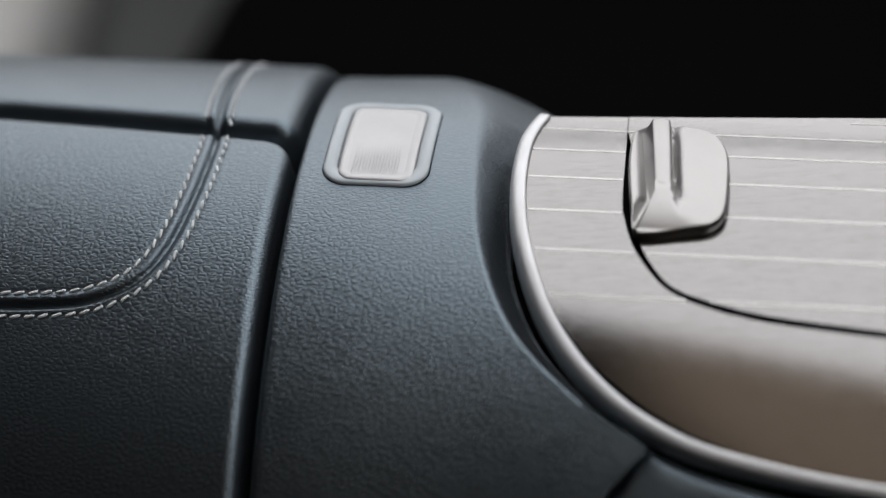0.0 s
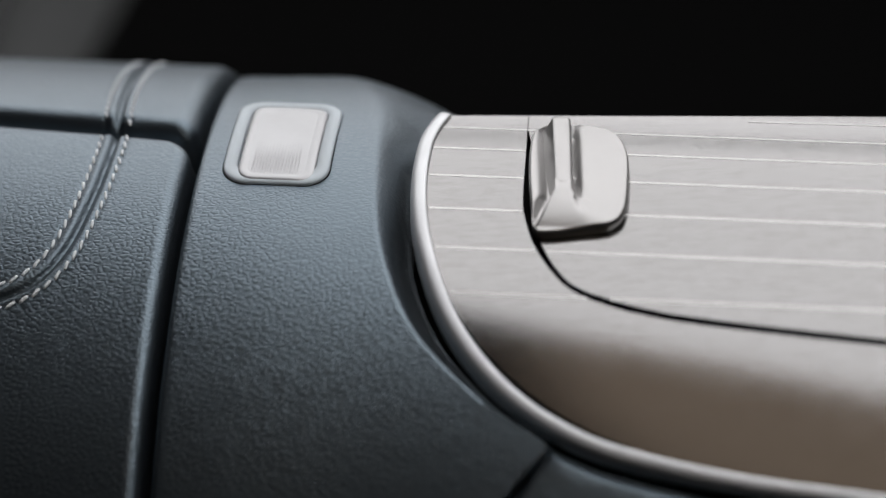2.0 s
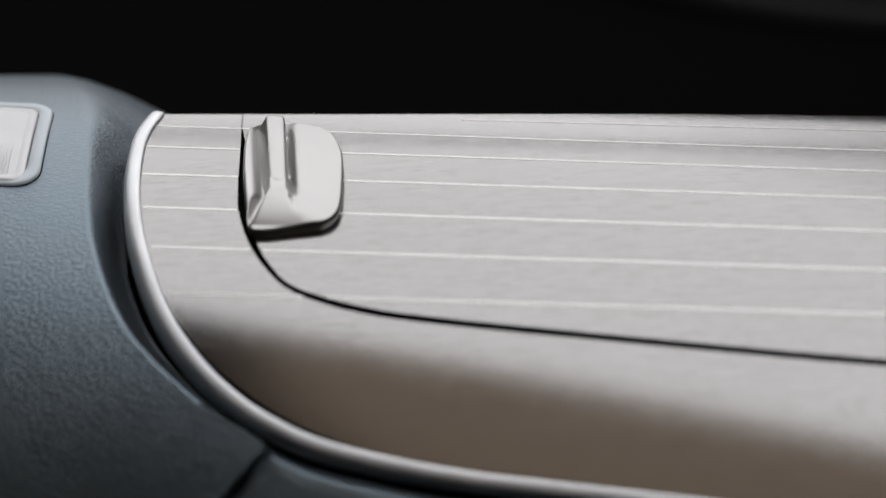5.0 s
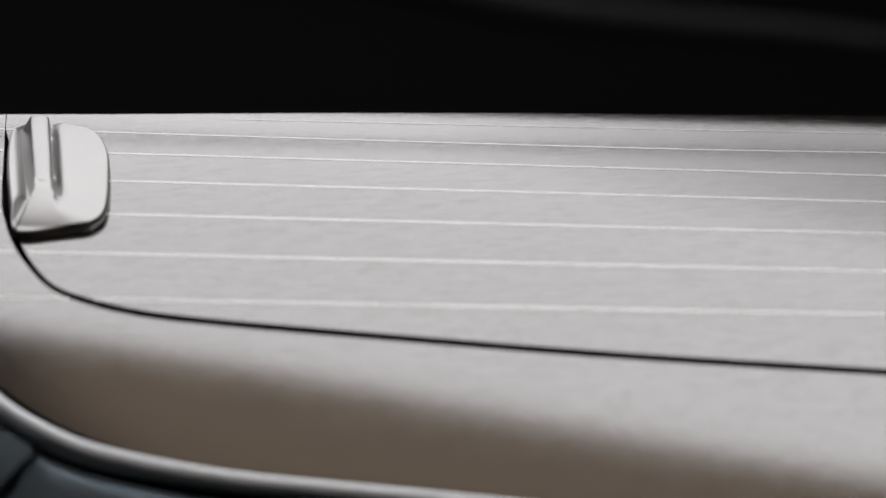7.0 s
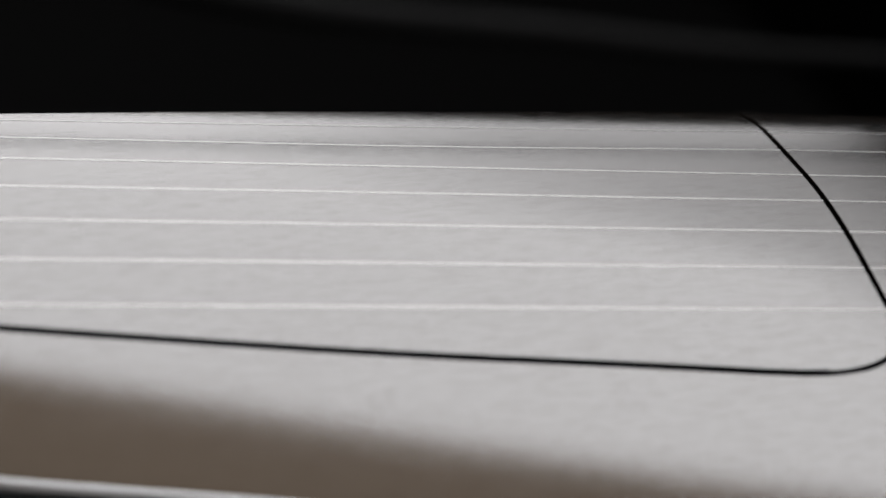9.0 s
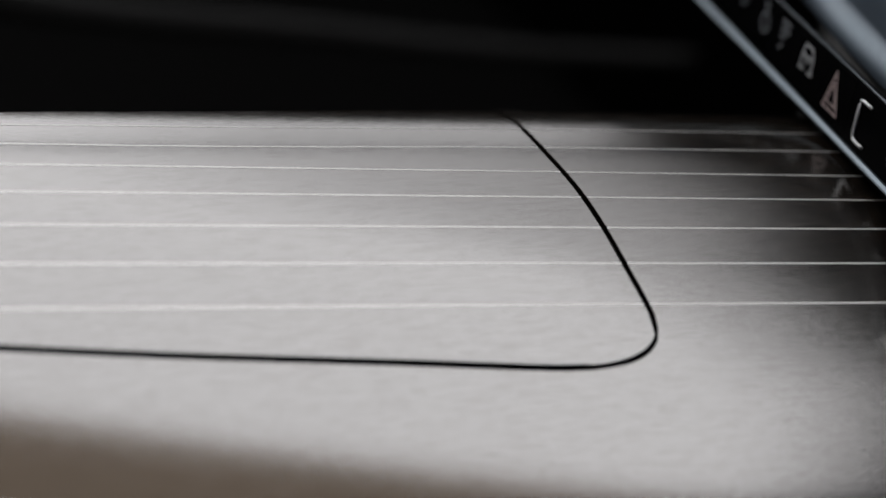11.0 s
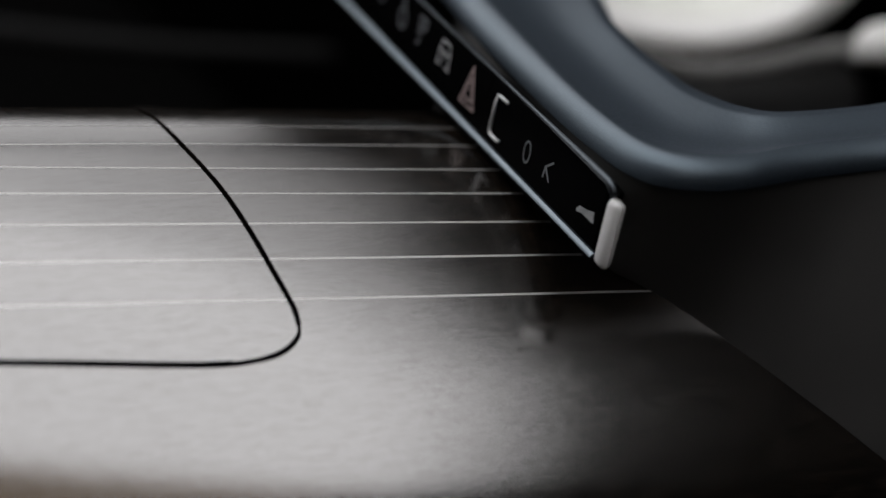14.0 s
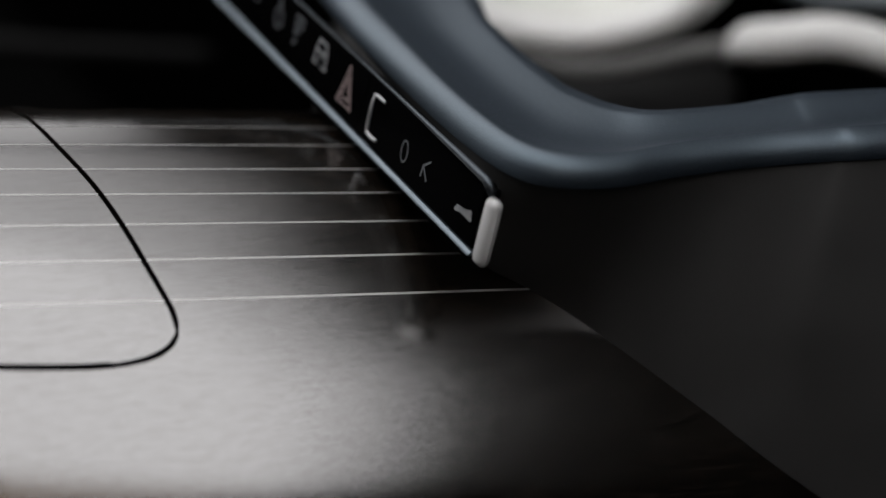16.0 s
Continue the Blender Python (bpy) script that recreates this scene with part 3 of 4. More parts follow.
for side in ROWS:
    line = []
    for i in range(1, len(SEAM_M) - 1):
        (x0, v0), (x1, v1) = SEAM_M[i - 1], SEAM_M[i + 1]
        q = math.hypot(x1 - x0, v1 - v0)
        line.append((SEAM_M[i][0] - (v1 - v0) / q * side, SEAM_M[i][1] + (x1 - x0) / q * side))
    step, want = 0.0, 0.0
    for (x0, v0), (x1, v1) in zip(line, line[1:]):
        q = math.hypot(x1 - x0, v1 - v0)
        while want <= step + q:
            f = (want - step) / q
            x, v = x0 + (x1 - x0) * f, v0 + (v1 - v0) * f
            want += 0.0038
            a = v / V_DEG
            if x < -0.235 or a < -24:
                continue
            edge = cut_low(x)
            if edge - 0.6 < a < edge + SPLIT + 0.5:
                continue
            on_lid = a < edge
            px, pa = np.array([x]), np.array([a])
            h = float(padding(px, pa)[0]) + (0.0022 if on_lid else 0.0008)
            gap = (edge - a) * V_DEG if on_lid else (a - edge - SPLIT) * V_DEG
            h -= float(drop(np.array([gap]), 0.0038 if on_lid else 0.0046)[0])
            p = on(x, a, h + 0.00025)
            turn = math.atan2(v1 - v0, x1 - x0) + radians(rng.uniform(-19, -11))
            up = (on(x, a, 1) - on(x, a, 0)).normalized()
            fwd = Vector((1, 0, 0)) * math.cos(turn) + (on(x, a + 1) - on(x, a - 1)).normalized() * math.sin(turn)
            yy = up.cross(fwd)
            m = Matrix((fwd, yy, up)).transposed().to_4x4()
            s = new("stitch", STITCH)
            s.parent = top if on_lid else base
            s.matrix_world = Matrix.Translation(p) @ m
        step += q

# ---------------------------------------------------------------- release button
button = thing("release_button", "silver push button with fine ribs in a grey bezel", "button")


def rounded(cx, cv, wx, wv, rx, n=8, squeeze=0.0):
    """Outline of a rounded rectangle as (x, tilt in metres) points."""
    out = []
    for qx, qv, s in ((1, 1, 0), (-1, 1, 90), (-1, -1, 180), (1, -1, 270)):
        for k in range(n + 1):
            t = radians(s + 90 * k / n)
            v = cv + qv * (wv / 2 - rx) + rx * math.sin(t)
            x = cx + qx * (wx / 2 - rx) + rx * math.cos(t)
            out.append((x + squeeze * (v - cv), v))
    dense = []
    for (x0, v0), (x1, v1) in zip(out, out[1:] + out[:1]):
        m = max(1, int(math.hypot(x1 - x0, v1 - v0) / 0.0015))
        if m > 3:
            m = 16
        dense += [(x0 + (x1 - x0) * k / m, v0 + (v1 - v0) * k / m) for k in range(m)]
    return dense


def pad(name, rings, material, parent, label="", fill=True):
    """A pad over the barrel from outlines of (points, height), outermost first."""
    bm = bmesh.new()
    vs = [[bm.verts.new(on(x, v / V_DEG, (h(x, v) if callable(h) else h) + 0.0006)) for x, v in pts] for pts, h in rings]
    m = len(vs[0])
    for r0, r1 in zip(vs, vs[1:]):
        for i in range(m):
            bm.faces.new((r0[i], r0[(i + 1) % m], r1[(i + 1) % m], r1[i]))
    if fill:
        bm.faces.new(vs[-1])
    return part(name, bm, material, parent, label)


BX, BV, SKIN = -0.0886, 6.30 * V_DEG, 0.0006
LEAN = -0.006
o = lambda grow, r, dv=0.0: rounded(BX, BV + dv, 0.0300 + 2 * grow, 0.0447 + 2 * grow, r, 8, LEAN)
# flat black sheet painted as the shadowed gap round the bezel
pad("shadow_gap", [(o(0.0003, 0.0076), -0.0012), (o(0.0003, 0.0076), 0.00012), (o(-0.002, 0.0055), 0.00012)], SEAL, button, "black line round the bezel, painted as its shadowed gap", False)
pad("bezel", [(o(0, 0.0073), -0.001), (o(0, 0.0073), 0.0006), (o(-0.0004, 0.0069), 0.00095), (o(-0.0008, 0.0065), 0.00105), (o(-0.0036, 0.0050, 0.0003), 0.0011), (o(-0.0038, 0.0048, 0.0003), 0.0004), (o(-0.0040, 0.0048), -0.001)], BEZEL, button, "grey painted bezel", False)
CX, CV = BX + 0.0002, BV + 0.0016
tilt = lambda base, k: (lambda x, v: base + k * (v - BV))
c = lambda grow, r: rounded(CX, CV, 0.0220 + 2 * grow, 0.0400 + 2 * grow, r, 8, LEAN)
cap = pad("cap", [(c(0, 0.0045), -0.001), (c(0, 0.0045), tilt(0.0007, 0.0)), (c(-0.0004, 0.0041), tilt(0.0011, 0.0)), (c(-0.0010, 0.0038), tilt(0.00135, 0.0)), (c(-0.0018, 0.0034), tilt(0.00135, 0.0)), (c(-0.0032, 0.0026), tilt(0.00095, 0.0))], BUTTON_METAL, button, "silver push cap", False)
xs = np.linspace(-0.0084, 0.0084, 9)
vs = np.linspace(-0.0173, 0.0173, 19)
X, Q = np.meshgrid(xs, vs, indexing="ij")
sheet("cap_face", CX + X + LEAN * Q, (CV + Q) / V_DEG, np.full(X.shape, 0.00107 + SKIN), BUTTON_METAL, cap, "smooth face of the cap")
for i in range(15):
    bm = bmesh.new()
    rows = []
    for k in range(9):
        v = CV + 0.0020 + 0.0148 * k / 8
        hh = 0.00107 + SKIN
        up = 0.00024 * min(1, k / 5) if k < 8 else 0.0
        x = CX - 0.0068 + 0.0126 * i / 14 + LEAN * (v - CV)
        rows.append([on(x - 0.0003, v / V_DEG, hh - 0.0001), on(x - 0.00014, v / V_DEG, hh + up), on(x + 0.00014, v / V_DEG, hh + up), on(x + 0.0003, v / V_DEG, hh - 0.0001)])
    grid(bm, rows)
    part("rib", bm, BUTTON_METAL, cap)

# ---------------------------------------------------------------- pull tab on the lid
OUTLINE = smooth_path([(-0.0150, 21.1), (-0.0120, 21.35), (-0.0060, 20.95), (0.0010, 20.35), (0.0055, 19.8), (0.0085, 18.6), (0.0098, 16.6), (0.0102, 13.0), (0.0101, 9.0), (0.0092, 6.6), (0.0070, 4.3),
                       (0.0035, 2.9), (-0.0020, 2.2), (-0.0080, 1.0), (-0.0130, 1.4), (-0.0165, 3.2), (-0.0178, 6.5), (-0.0178, 11.0), (-0.0170, 15.5), (-0.0160, 19.0)], 5, True)


def tab_span(a):
    """The plate's left and right rim at a tilt."""
    hits = []
    for (x0, a0), (x1, a1) in zip(OUTLINE, OUTLINE[1:] + OUTLINE[:1]):
        if (a0 - a) * (a1 - a) <= 0 and a0 != a1:
            hits.append(x0 + (x1 - x0) * (a - a0) / (a1 - a0))
    return min(hits), max(hits)


def fin_span(a):
    """Left edge, right edge and height of the fin's top; past the fin it goes on as a ramp."""
    if a < 15.8:
        q = (a - 4.4) / 11.4
        return -0.0119 + 0.0018 * q, -0.0066 + 0.0014 * q, 0.0058 - 0.0030 * max(0, (2.8 - a) / 1.4) ** 2
    q = min(1, (a - 15.8) / 4.8)
    return -0.0101 - 0.0042 * q, -0.0052 + 0.0040 * q ** 1.5, 0.0058 - 0.0022 * q


def ramp_h(x, a):
    """The fin's front, flaring into the plate."""
    l, r, _ = fin_span(a)
    q = min(1, max(0, (a - 15.8) / 4.8))
    wide = 0.0007 if x < l else 0.0007 + 0.0075 * q
    off = max(l - x, x - r, 0.0)
    start = min(1, max(0, (a - 13.2) / 1.2))
    return 0.0022 * (1 - q) ** 0.9 * math.exp(-(off / wide) ** 2) * start * start * (3 - 2 * start)


def plate_h(x, a):
    l, r, _ = fin_span(a)
    back = min(1.0, max(0.0, (21.0 - a) / 2.2))
    scoop = -0.0026 * math.exp(-((x - l + 0.0014) / 0.0022) ** 2) * back * max(min(1, max(0, (l - x) / 0.0010)), min(1, max(0, (13.8 - a) / 1.5)))
    groove = -0.0019 * math.exp(-((x - r - 0.0006) / (0.0009 if x < r + 0.0006 else 0.0017)) ** 2) * max(min(1, max(0, (x - r) / 0.0005)), min(1, max(0, (13.8 - a) / 1.5))) * min(1, max(0, (19.0 - a) / 4.2))
    return 0.0036 + ramp_h(x, a) + scoop + groove - 0.0007 * min(1, max(0, (a - 17.0) / 3.8)) ** 2 - 9.0 * max(0, x - 0.003) ** 2 - 0.00035 * max(0, (5 - a) / 5) ** 2


amin, amax = min(q[1] for q in OUTLINE) + 0.005, max(q[1] for q in OUTLINE) - 0.005
rows = []
for k in range(101):
    a = amin + (amax - amin) * (0.5 - 0.5 * math.cos(math.pi * k / 100))
    l, r = tab_span(a)
    cells = [l + (r - l) * (0.5 - 0.5 * math.cos(math.pi * j / 56)) for j in range(57)]
    rows.append([(l + 0.0003, a, -0.003 if 1.5 < a < 20 else 0.0002)] + [(x, a, plate_h(x, a)) for x in cells] + [(r - 0.0003, a, 0.0)])
arr = np.array(rows)
rim = np.abs(line_distance(arr[..., 0], arr[..., 1] * V_DEG, [(x, a * V_DEG) for x, a in OUTLINE + OUTLINE[:1]]))
ease = np.sqrt(np.maximum(0, 1 - (1 - np.minimum(1, rim / 0.0008)) ** 2))
arr[:, 1:-1, 2] = 0.0018 + (arr[:, 1:-1, 2] - 0.0018) * ease[:, 1:-1]
tab = sheet("pull_tab", arr[..., 0], arr[..., 1], arr[..., 2], TAB_METAL, lid, "satin metal pull tab with raised fin")
rows = []
for k in range(51):
    a = 1.4 + 14.7 * k / 50
    l, r, h = fin_span(min(a, 15.8))
    h -= 0.0012 * max(0, a - 14.8)
    w = r - l
    b = min(0.0007, w * 0.2)
    foot = 0.0030 * (1 - 0.55 * max(0, (a - 9) / 6)) * min(1, (a - 0.6) / 2.5)
    row = [(l - foot - 0.0002, a, 0.0008), (l - foot, a, 0.0012), (l - 0.5 * foot, a, 0.5 * h + 0.0002), (l - 0.0001, a, h - 0.0007), (l + 0.3 * b, a, h - 0.0002), (l + b, a, h)]
    row += [(l + b + (w - 2 * b) * j / 6, a, h + 0.0002 * math.sin(math.pi * j / 6)) for j in range(1, 6)]
    row += [(r - b, a, h), (r - 0.3 * b, a, h - 0.0003), (r, a, h - 0.0009), (r + 0.0004, a, 0.0008)]
    if k in (0, 50):
        row = [(x, t, min(q, 0.0008)) for x, t, q in row]
    rows.append(row)
arr = np.array(rows)
sheet("fin", arr[..., 0], arr[..., 1], arr[..., 2], TAB_METAL, tab, "raised grip fin")

# ---------------------------------------------------------------- touch bar
bar = thing("touch_bar", "black glass touch bar with grey icons and bright end cap", "control panel")
BAR_A, BAR_B = Vector((0.393, -0.028, 0)), Vector((0.406, 0.25, 0))
ALONG = (BAR_B - BAR_A).normalized()
OUT = Vector((-ALONG.y, ALONG.x, 0))  # towards the rear of the car
BAR_L, Z0, Z1 = 0.30, 0.6155, 0.6402


def bar_at(s, z, out=0.0):
    return lay(BAR_A + ALONG * s + OUT * out + Vector((0, 0, z + 0.015 * (s - 0.08))))


def bar_box(bm, s0, s1, z0, z1, o0, o1, bevel=0.0):
    vs = bmesh.ops.create_cube(bm, size=1)["verts"]
    for v in vs:
        v.co = bar_at(s0 if v.co.x < 0 else s1, z0 if v.co.z < 0 else z1, o0 if v.co.y < 0 else o1)
    if bevel:
        bmesh.ops.bevel(bm, geom=list({e for v in vs for e in v.link_edges}), offset=bevel, segments=3, affect="EDGES", profile=0.5)


bm = bmesh.new()
bar_box(bm, 0.0030, BAR_L, Z0 + 0.0012, Z1 - 0.0016, -0.004, 0.0, 0.0006)
part("glass", bm, GLOSS, bar, "black glossy glass face")
bm = bmesh.new()
ends = [[bm.verts.new(bar_at(s, Z0 + z, out)) for out, z in ((0.0017, -0.0002), (0.0015, 0.0003), (0.0006, 0.0012), (-0.0008, 0.0012), (-0.0008, -0.0002))] for s in (0.001, BAR_L)]
for i in range(5):
    bm.faces.new((ends[0][i], ends[0][(i + 1) % 5], ends[1][(i + 1) % 5], ends[1][i]))
for ring in ends:
    bm.faces.new(ring)
part("lower_rail", bm, RAIL, bar, "thin chrome lower rail", smooth=False)
bm = bmesh.new()
bar_box(bm, 0.006, BAR_L, Z0 - 0.0008, Z1 - 0.005, -0.0085, -0.0042, 0.0008)
# added black lip, keeps the rail out of the wood's reflection
bar_box(bm, 0.0025, BAR_L, Z0 - 0.0013, Z0 - 0.0002, -0.0044, 0.0019)
part("housing", bm, BLACK, bar, "black housing behind the glass with an added lip below")
bm = bmesh.new()
tube(bm, [bar_at(s, Z1 - 0.0004 - (0.0022 if s < 0.003 else 0), 0.0) for s in (-0.0015, 0.003, 0.006, 0.02, 0.035, 0.05, 0.065, 0.08, 0.11, 0.15, 0.22, 0.30)], lambda q: 0.0012 - 0.00085 * min(1, max(0, q - 0.2) * 2.2), 10)
part("upper_rail", bm, RAIL_DIM, bar, "thin chrome upper rail")
bm = bmesh.new()
bar_box(bm, -0.0062, 0.0006, Z0 - 0.0014, Z1 - 0.0036, -0.0030, 0.0014, 0.0021)
part("end_cap", bm, SILVER, bar, "bright satin metal end cap")


def strokes(name, lines, width, material, label=""):
    """A printed sign on the glass from polylines of (s, z)."""
    bm = bmesh.new()
    for pts in lines:
        for (s0, z0), (s1, z1) in zip(pts, pts[1:]):
            ds, dz = s1 - s0, z1 - z0
            q = math.hypot(ds, dz)
            ns, nz = -dz / q * width * 0.4, ds / q * width * 0.4
            es, ez = ds / q * width * 0.4, dz / q * width * 0.4
            lo = [bm.verts.new(bar_at(a - 0.003, b, 0.0001)) for a, b in ((s0 - es + ns, z0 - ez + nz), (s1 + es + ns, z1 + ez + nz), (s1 + es - ns, z1 + ez - nz), (s0 - es - ns, z0 - ez - nz))]
            hi = [bm.verts.new(v.co + OUT * 0.00015) for v in lo]
            bm.faces.new(hi)
            for i in range(4):
                bm.faces.new((lo[i], lo[(i + 1) % 4], hi[(i + 1) % 4], hi[i]))
    return part(name, bm, material, bar, label, smooth=False)


def ring_line(cs, cz, rs, rz, n=14, a0=0, a1=360):
    return [(cs + rs * math.cos(radians(a0 + (a1 - a0) * k / n)), cz + rz * math.sin(radians(a0 + (a1 - a0) * k / n))) for k in range(n + 1)]


tri = lambda c, z, w, h: [(c, z + h), (c + w / 2, z), (c - w / 2, z), (c, z + h)]
strokes("hazard_sign", [tri(0.1042, 0.6216, 0.0110, 0.0138)], 0.0009, RED, "dull red hazard triangle")
strokes("hazard_sign", [tri(0.1042, 0.6238, 0.0062, 0.0076)], 0.0008, RED, "dull red hazard triangle")
strokes("car_sign", [[(0.1310, 0.6262), (0.1310, 0.6310), (0.1296, 0.6348), (0.1240, 0.6348), (0.1226, 0.6310), (0.1226, 0.6262)], [(0.1310, 0.6310), (0.1226, 0.6310)], [(0.1318, 0.6262), (0.1288, 0.6262)], [(0.1248, 0.6262), (0.1218, 0.6262)],
                      [(0.1268, 0.6310), (0.1268, 0.6288)]], 0.0010, ICON)
strokes("list_sign", [[(0.1440, 0.6352), (0.1500, 0.6352)], [(0.1440, 0.6325), (0.1500, 0.6325)], [(0.1470, 0.6298), (0.1500, 0.6298)], [(0.1480, 0.6270), (0.1495, 0.6255)]], 0.0013, ICON_DIM)
strokes("key_sign", [ring_line(0.1640, 0.6290, 0.0030, 0.0035), [(0.1640, 0.6325), (0.1640, 0.6362)], [(0.1640, 0.6350), (0.1660, 0.6350)]], 0.0012, ICON_DIM)
strokes("lamp_sign", [ring_line(0.1840, 0.6310, 0.0026, 0.0030)], 0.0011, ICON_DIM)
strokes("ring_sign", [ring_line(0.0575, 0.6258, 0.0022, 0.0036)], 0.0007, ICON_DIM)
strokes("arrow_sign", [[(0.0400, 0.6300), (0.0440, 0.6270), (0.0405, 0.6235)], [(0.0440, 0.6270), (0.0445, 0.6235)]], 0.0009, ICON_DIM)
strokes("wedge_sign", [[(0.0195, 0.6240), (0.0105, 0.6268)], [(0.0185, 0.6250), (0.0105, 0.6262)], [(0.0165, 0.6248), (0.0098, 0.6248)]], 0.0016, ICON)
for s, z0, z1 in ((0.1170, 0.6188, 0.6392), (0.0912, 0.6188, 0.6392)):
    strokes("divider", [[(s + 0.0012, z0), (s - 0.0012, z1)]], 0.0005, BLACK, "fine line between fields")
bm = bmesh.new()
tube(bm, [bar_at(s - 0.0025, z, 0.0007) for s, z in ((0.0755, 0.6208), (0.0790, 0.6206), (0.0825, 0.6208), (0.0832, 0.6222), (0.0832, 0.6270), (0.0832, 0.6328), (0.0826, 0.6344), (0.0805, 0.6348), (0.0750, 0.6348))], 0.00052, 8)
part("bracket_frame", bm, METAL, bar, "small chrome bracket round a sensor field")

# ---------------------------------------------------------------- dashboard ledge behind the bar
ledge = thing("dashboard_ledge", "dark dashboard ledge with a rolled navy leather edge", "dashboard")
CREST = smooth_path([(0.440, 0.36, 0.643), (0.431, 0.25, 0.644), (0.4225, 0.167, 0.645), (0.412, 0.111, 0.646), (0.408, 0.078, 0.646), (0.4025, 0.034, 0.647), (0.3998, 0.002, 0.648), (0.4010, -0.0235, 0.649), (0.4105, -0.0355, 0.650), (0.432, -0.038, 0.651), (0.456, -0.035, 0.653), (0.487, -0.034, 0.656), (0.515, -0.038, 0.660), (0.537, -0.0415, 0.663), (0.66, -0.045, 0.675), (0.80, -0.050, 0.690)], 6)
FOOT = smooth_path([(0.450, 0.36, 0.628), (0.441, 0.25, 0.628), (0.434, 0.167, 0.627), (0.428, 0.111, 0.626), (0.424, 0.078, 0.623), (0.4170, 0.034, 0.617), (0.4120, 0.010, 0.604), (0.4160, -0.003, 0.5985), (0.424, -0.0085, 0.5955), (0.4313, -0.0136, 0.5932), (0.4440, -0.0225, 0.5875), (0.4568, -0.0317, 0.581), (0.4848, -0.0484, 0.5655), (0.5278, -0.067, 0.5407), (0.66, -0.105, 0.47), (0.80, -0.130, 0.42)], 6)
INNER = smooth_path([(0.500, 0.36, 0.641), (0.496, 0.25, 0.641), (0.4885, 0.165, 0.642), (0.4694, 0.1095, 0.642), (0.4650, 0.090, 0.642), (0.4625, 0.071, 0.642), (0.4612, 0.052, 0.6425), (0.4608, 0.038, 0.643), (0.4632, 0.026, 0.644), (0.4668, 0.017, 0.645), (0.476, 0.008, 0.647), (0.506, 0.0065, 0.650), (0.530, 0.0080, 0.653), (0.550, 0.006, 0.656), (0.66, -0.005, 0.668), (0.80, -0.012, 0.680)], 6)
face_rows, top_rows = [], []
for c, f, i in zip(CREST, FOOT, INNER):
    c, f, i = Vector(c), Vector(f), Vector(i)
    inward = (i - c)
    inward.z = 0
    inward.normalize()
    down = (f - c)
    r = 0.0082
    roll = [c + inward * (r - r * math.cos(radians(q))) + Vector((0, 0, -r + r * math.sin(radians(q)))) for q in range(-5, 91, 5)]
    top_of_face = roll[0] + inward * 0.001
    face_rows.append([f + (top_of_face - f) * k / 8 - inward * 0.002 * math.sin(math.pi * k / 8) for k in range(9)])
    mid = [roll[-1] + (i - roll[-1]) * k / 10 + Vector((0, 0, -0.0045 * math.sin(math.pi * k / 10) ** 1.2 + 0.002 * max(0, (k - 6) / 4))) for k in range(1, 11)]
    tail = [i + inward * 0.006 + Vector((0, 0, -0.004)), i + inward * 0.009 + Vector((0, 0, -0.012)), i + inward * 0.004 + Vector((0, 0, -0.016))]
    top_rows.append(roll + mid + tail)
bm = bmesh.new()
grid(bm, [[lay(p) for p in row] for row in face_rows])
part("face", bm, DARK, ledge, "dark grained plastic face")
bm = bmesh.new()
grid(bm, [[lay(p) for p in row] for row in top_rows])
part("leather_top", bm, LEATHER_DASH, ledge, "navy leather with a rolled edge")
bm = bmesh.new()
box(bm, (0.455, 0.02, 0.0), (0.53, 0.12, 0.600), 0.01)
for v in bm.verts:
    v.co = lay(v.co)
part("carrier", bm, BLACK, ledge, "black carrier under the ledge")

# ---------------------------------------------------------------- far side of the cabin, out of focus
knee = thing("driver_side_dash", "cream lower dashboard with rounded mouldings on the far side", "dashboard")
bm = bmesh.new()
tube(bm, smooth_path([(0.483, 0.205, 0.639), (0.494, 0.195, 0.630), (0.506, 0.184, 0.621), (0.520, 0.173, 0.616), (0.534, 0.163, 0.616), (0.549, 0.153, 0.619), (0.564, 0.144, 0.626), (0.576, 0.138, 0.634), (0.586, 0.133, 0.646), (0.594, 0.131, 0.659)], 5), 0.0072, 14)
part("moulding", bm, CREAM, knee)
bm = bmesh.new()
tube(bm, smooth_path([(0.593, 0.121, 0.6245), (0.601, 0.116, 0.6325), (0.613, 0.108, 0.6375), (0.624, 0.100, 0.6425), (0.634, 0.091, 0.6445), (0.642, 0.083, 0.6445), (0.660, 0.065, 0.6445), (0.70, 0.020, 0.638)], 5), lambda q: 0.0088 * min(1, 0.12 + q * 6), 14)
part("moulding", bm, CREAM, knee)
bm = bmesh.new()
tube(bm, smooth_path([(0.525, 0.168, 0.610), (0.535, 0.159, 0.607), (0.547, 0.150, 0.607), (0.560, 0.142, 0.611), (0.572, 0.135, 0.617), (0.584, 0.128, 0.624), (0.597, 0.119, 0.630)], 5), 0.0045, 10)
part("lower_moulding", bm, GREY_TRIM, knee, "grey moulding below the cream one")
bm = bmesh.new()
tube(bm, smooth_path([(0.630, 0.162, 0.652), (0.643, 0.152, 0.649), (0.654, 0.142, 0.648), (0.666, 0.132, 0.651), (0.680, 0.120, 0.655), (0.70, 0.100, 0.660)], 5), 0.0075, 10)
part("upper_moulding", bm, BEZEL, knee, "pale blue grey moulding")
bm = bmesh.new()
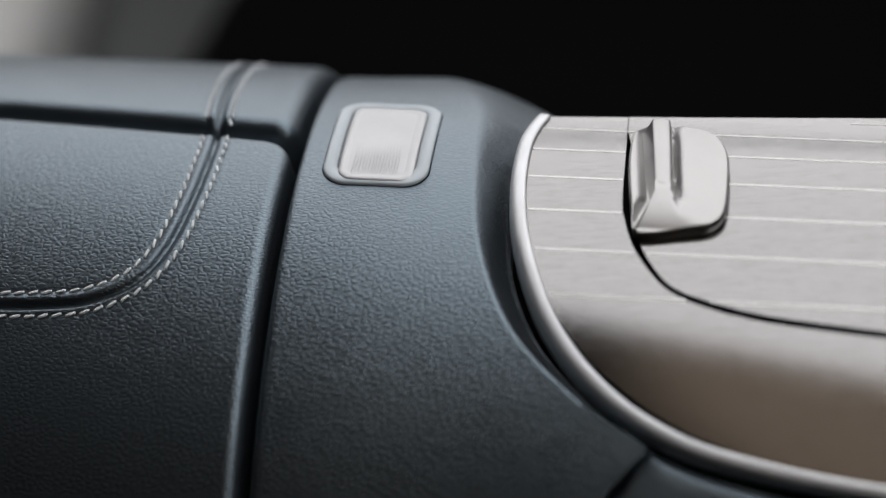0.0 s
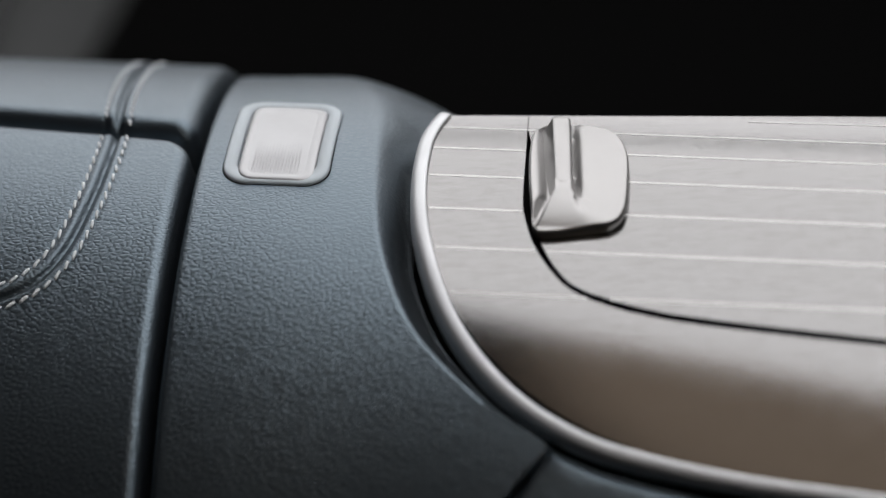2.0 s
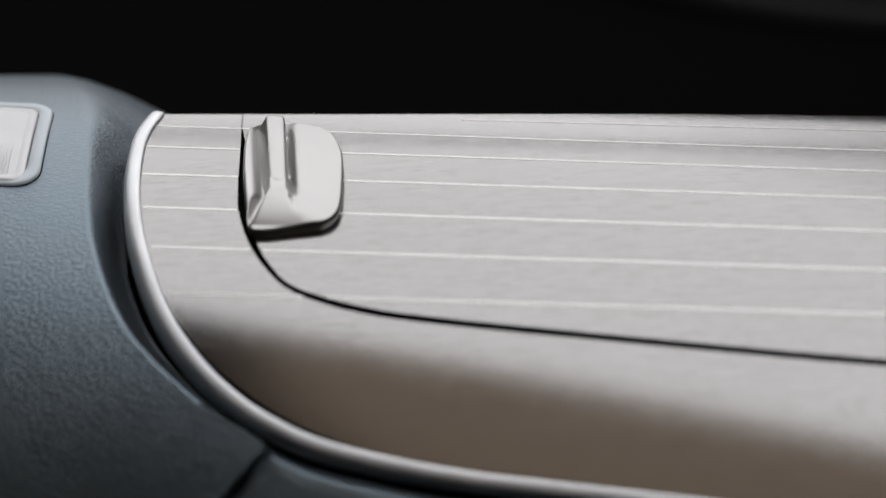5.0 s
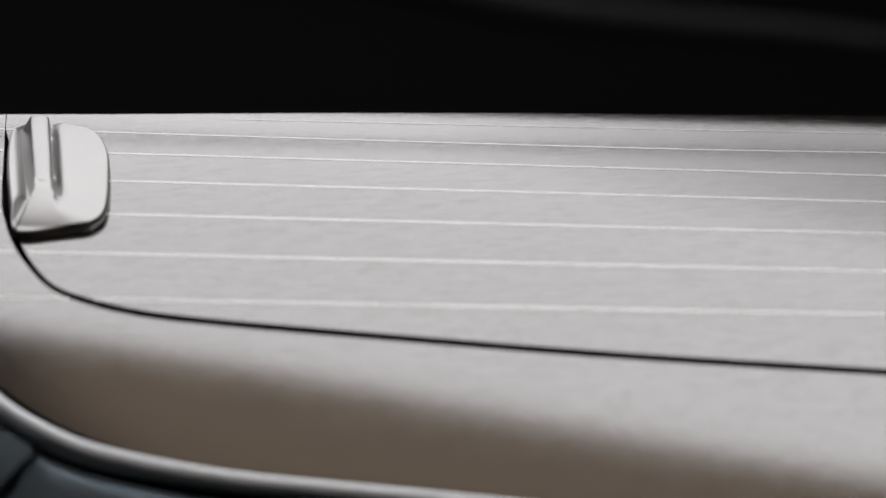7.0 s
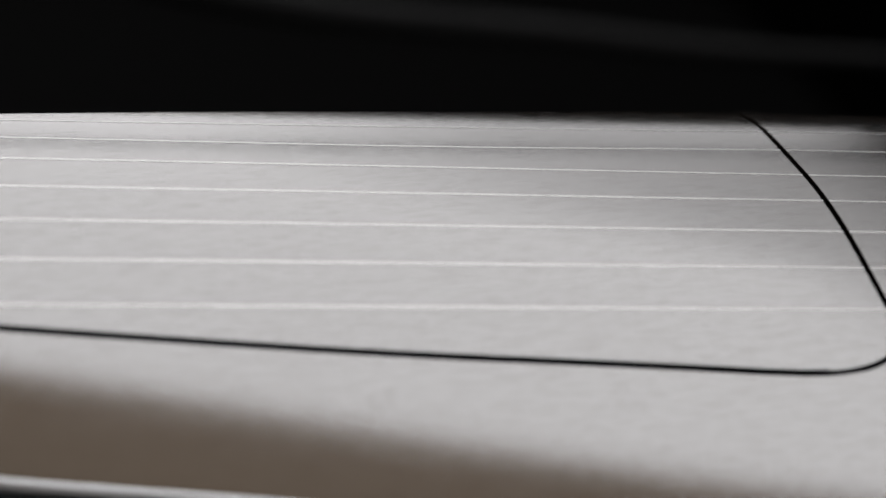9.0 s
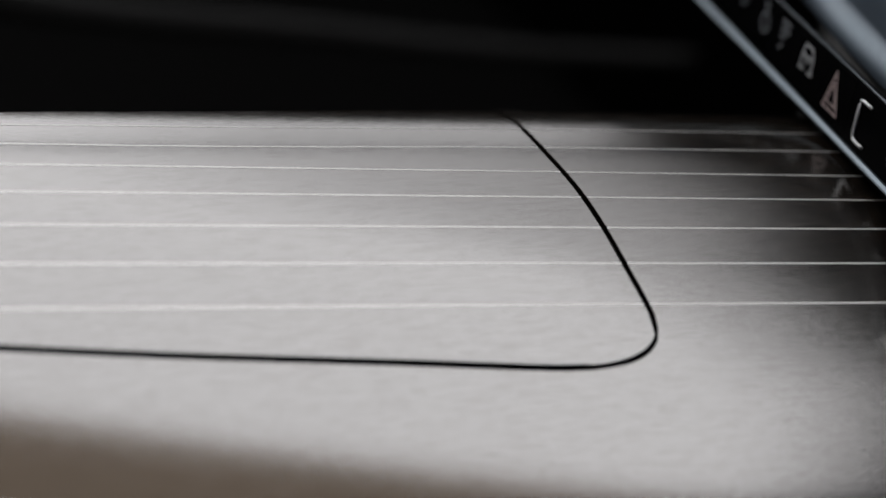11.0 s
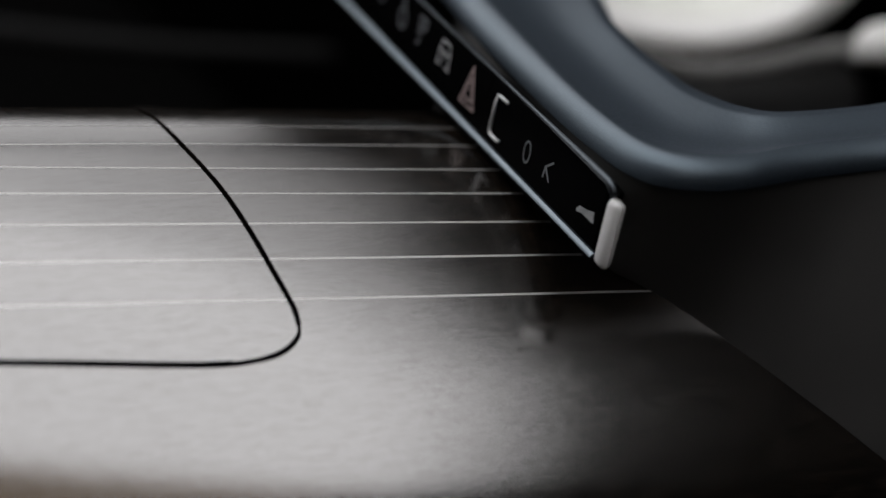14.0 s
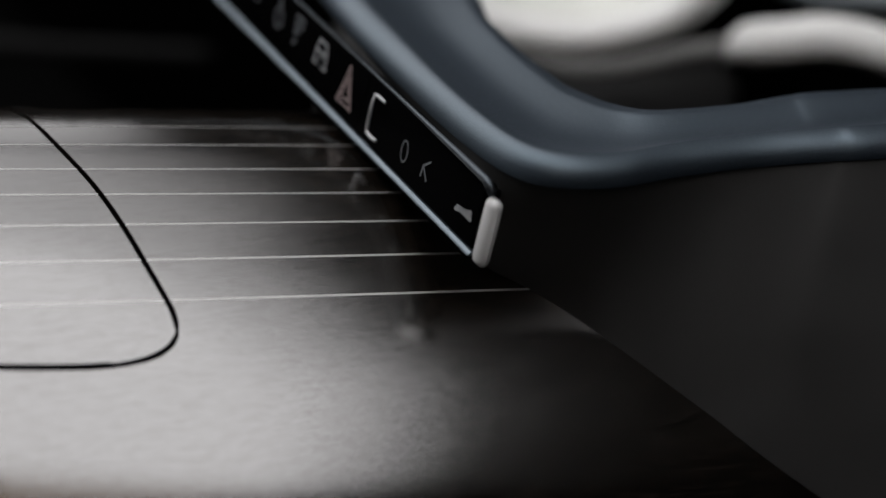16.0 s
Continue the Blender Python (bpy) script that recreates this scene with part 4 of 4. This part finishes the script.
low = smooth_path([(0.529, 0.256, 0.620), (0.540, 0.246, 0.612), (0.553, 0.235, 0.605), (0.569, 0.222, 0.602), (0.583, 0.212, 0.603), (0.595, 0.205, 0.606), (0.607, 0.198, 0.612), (0.617, 0.193, 0.620), (0.626, 0.189, 0.631), (0.634, 0.187, 0.643)], 4)
grid(bm, [[Vector(p) + Vector((0.002, 0.006, -0.010))] + [Vector(p) + Vector((0.0055 * j, 0.011 * j, 0.003 * j)) for j in range(9)] for p in low])
part("panel", bm, PALE, knee, "pale grey panel behind the mouldings")
# added column; its grey stands in for haze over the black gap
bm = bmesh.new()
box(bm, (0.53, 0.19, 0.0), (0.68, 0.32, 0.592), 0.02, 3)
part("column", bm, DARK, knee, "added dark grey column under the panel, grey for haze")

seat = thing("driver_chair", "black leather car seat with rounded bolster in shade", "car seat")
bm = bmesh.new()
tube(bm, smooth_path([(0.06, 0.486, 0.528), (0.148, 0.470, 0.512), (0.187, 0.462, 0.506), (0.227, 0.453, 0.504), (0.278, 0.441, 0.505), (0.329, 0.427, 0.508), (0.386, 0.407, 0.511), (0.435, 0.388, 0.516), (0.50, 0.365, 0.524)], 5), lambda q: 0.010 * (1 - 0.6 * q), 10)
part("bolster", bm, SEAT_LIT, seat, "edge of the bolster, window light painted in dark grey")
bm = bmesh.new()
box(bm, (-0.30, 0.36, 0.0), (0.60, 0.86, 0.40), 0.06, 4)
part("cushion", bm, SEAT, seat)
SIDE_GREY = plain("dark_grey_cloth", (0.028, 0.030, 0.030), 0.8)
rear = thing("rear_bench", "pale grey rear bench corner in soft daylight", "bench")
bm = bmesh.new()
box(bm, (-0.95, 0.60, 0.0), (-0.372, 1.12, 0.395), 0.04, 4)
for v in bm.verts:
    if v.co.x > -0.5:
        v.co.x -= 0.13 * (v.co.y - 0.60)
part("cushion", bm, BENCH, rear)
bm = bmesh.new()
box(bm, (-0.95, 0.98, 0.37), (-0.40, 1.13, 0.80), 0.04, 4)
part("backrest", bm, BENCH, rear)
bm = bmesh.new()
box(bm, (-0.37, 0.62, 0.0), (-0.20, 1.10, 0.350), 0.05, 5)
for v in bm.verts:
    v.co.x -= 0.13 * (v.co.y - 0.60)
    if v.co.x > -0.30:
        v.co.z -= 0.09
part("side_bolster", bm, SIDE_GREY, rear, "dark grey cloth side of the bench")
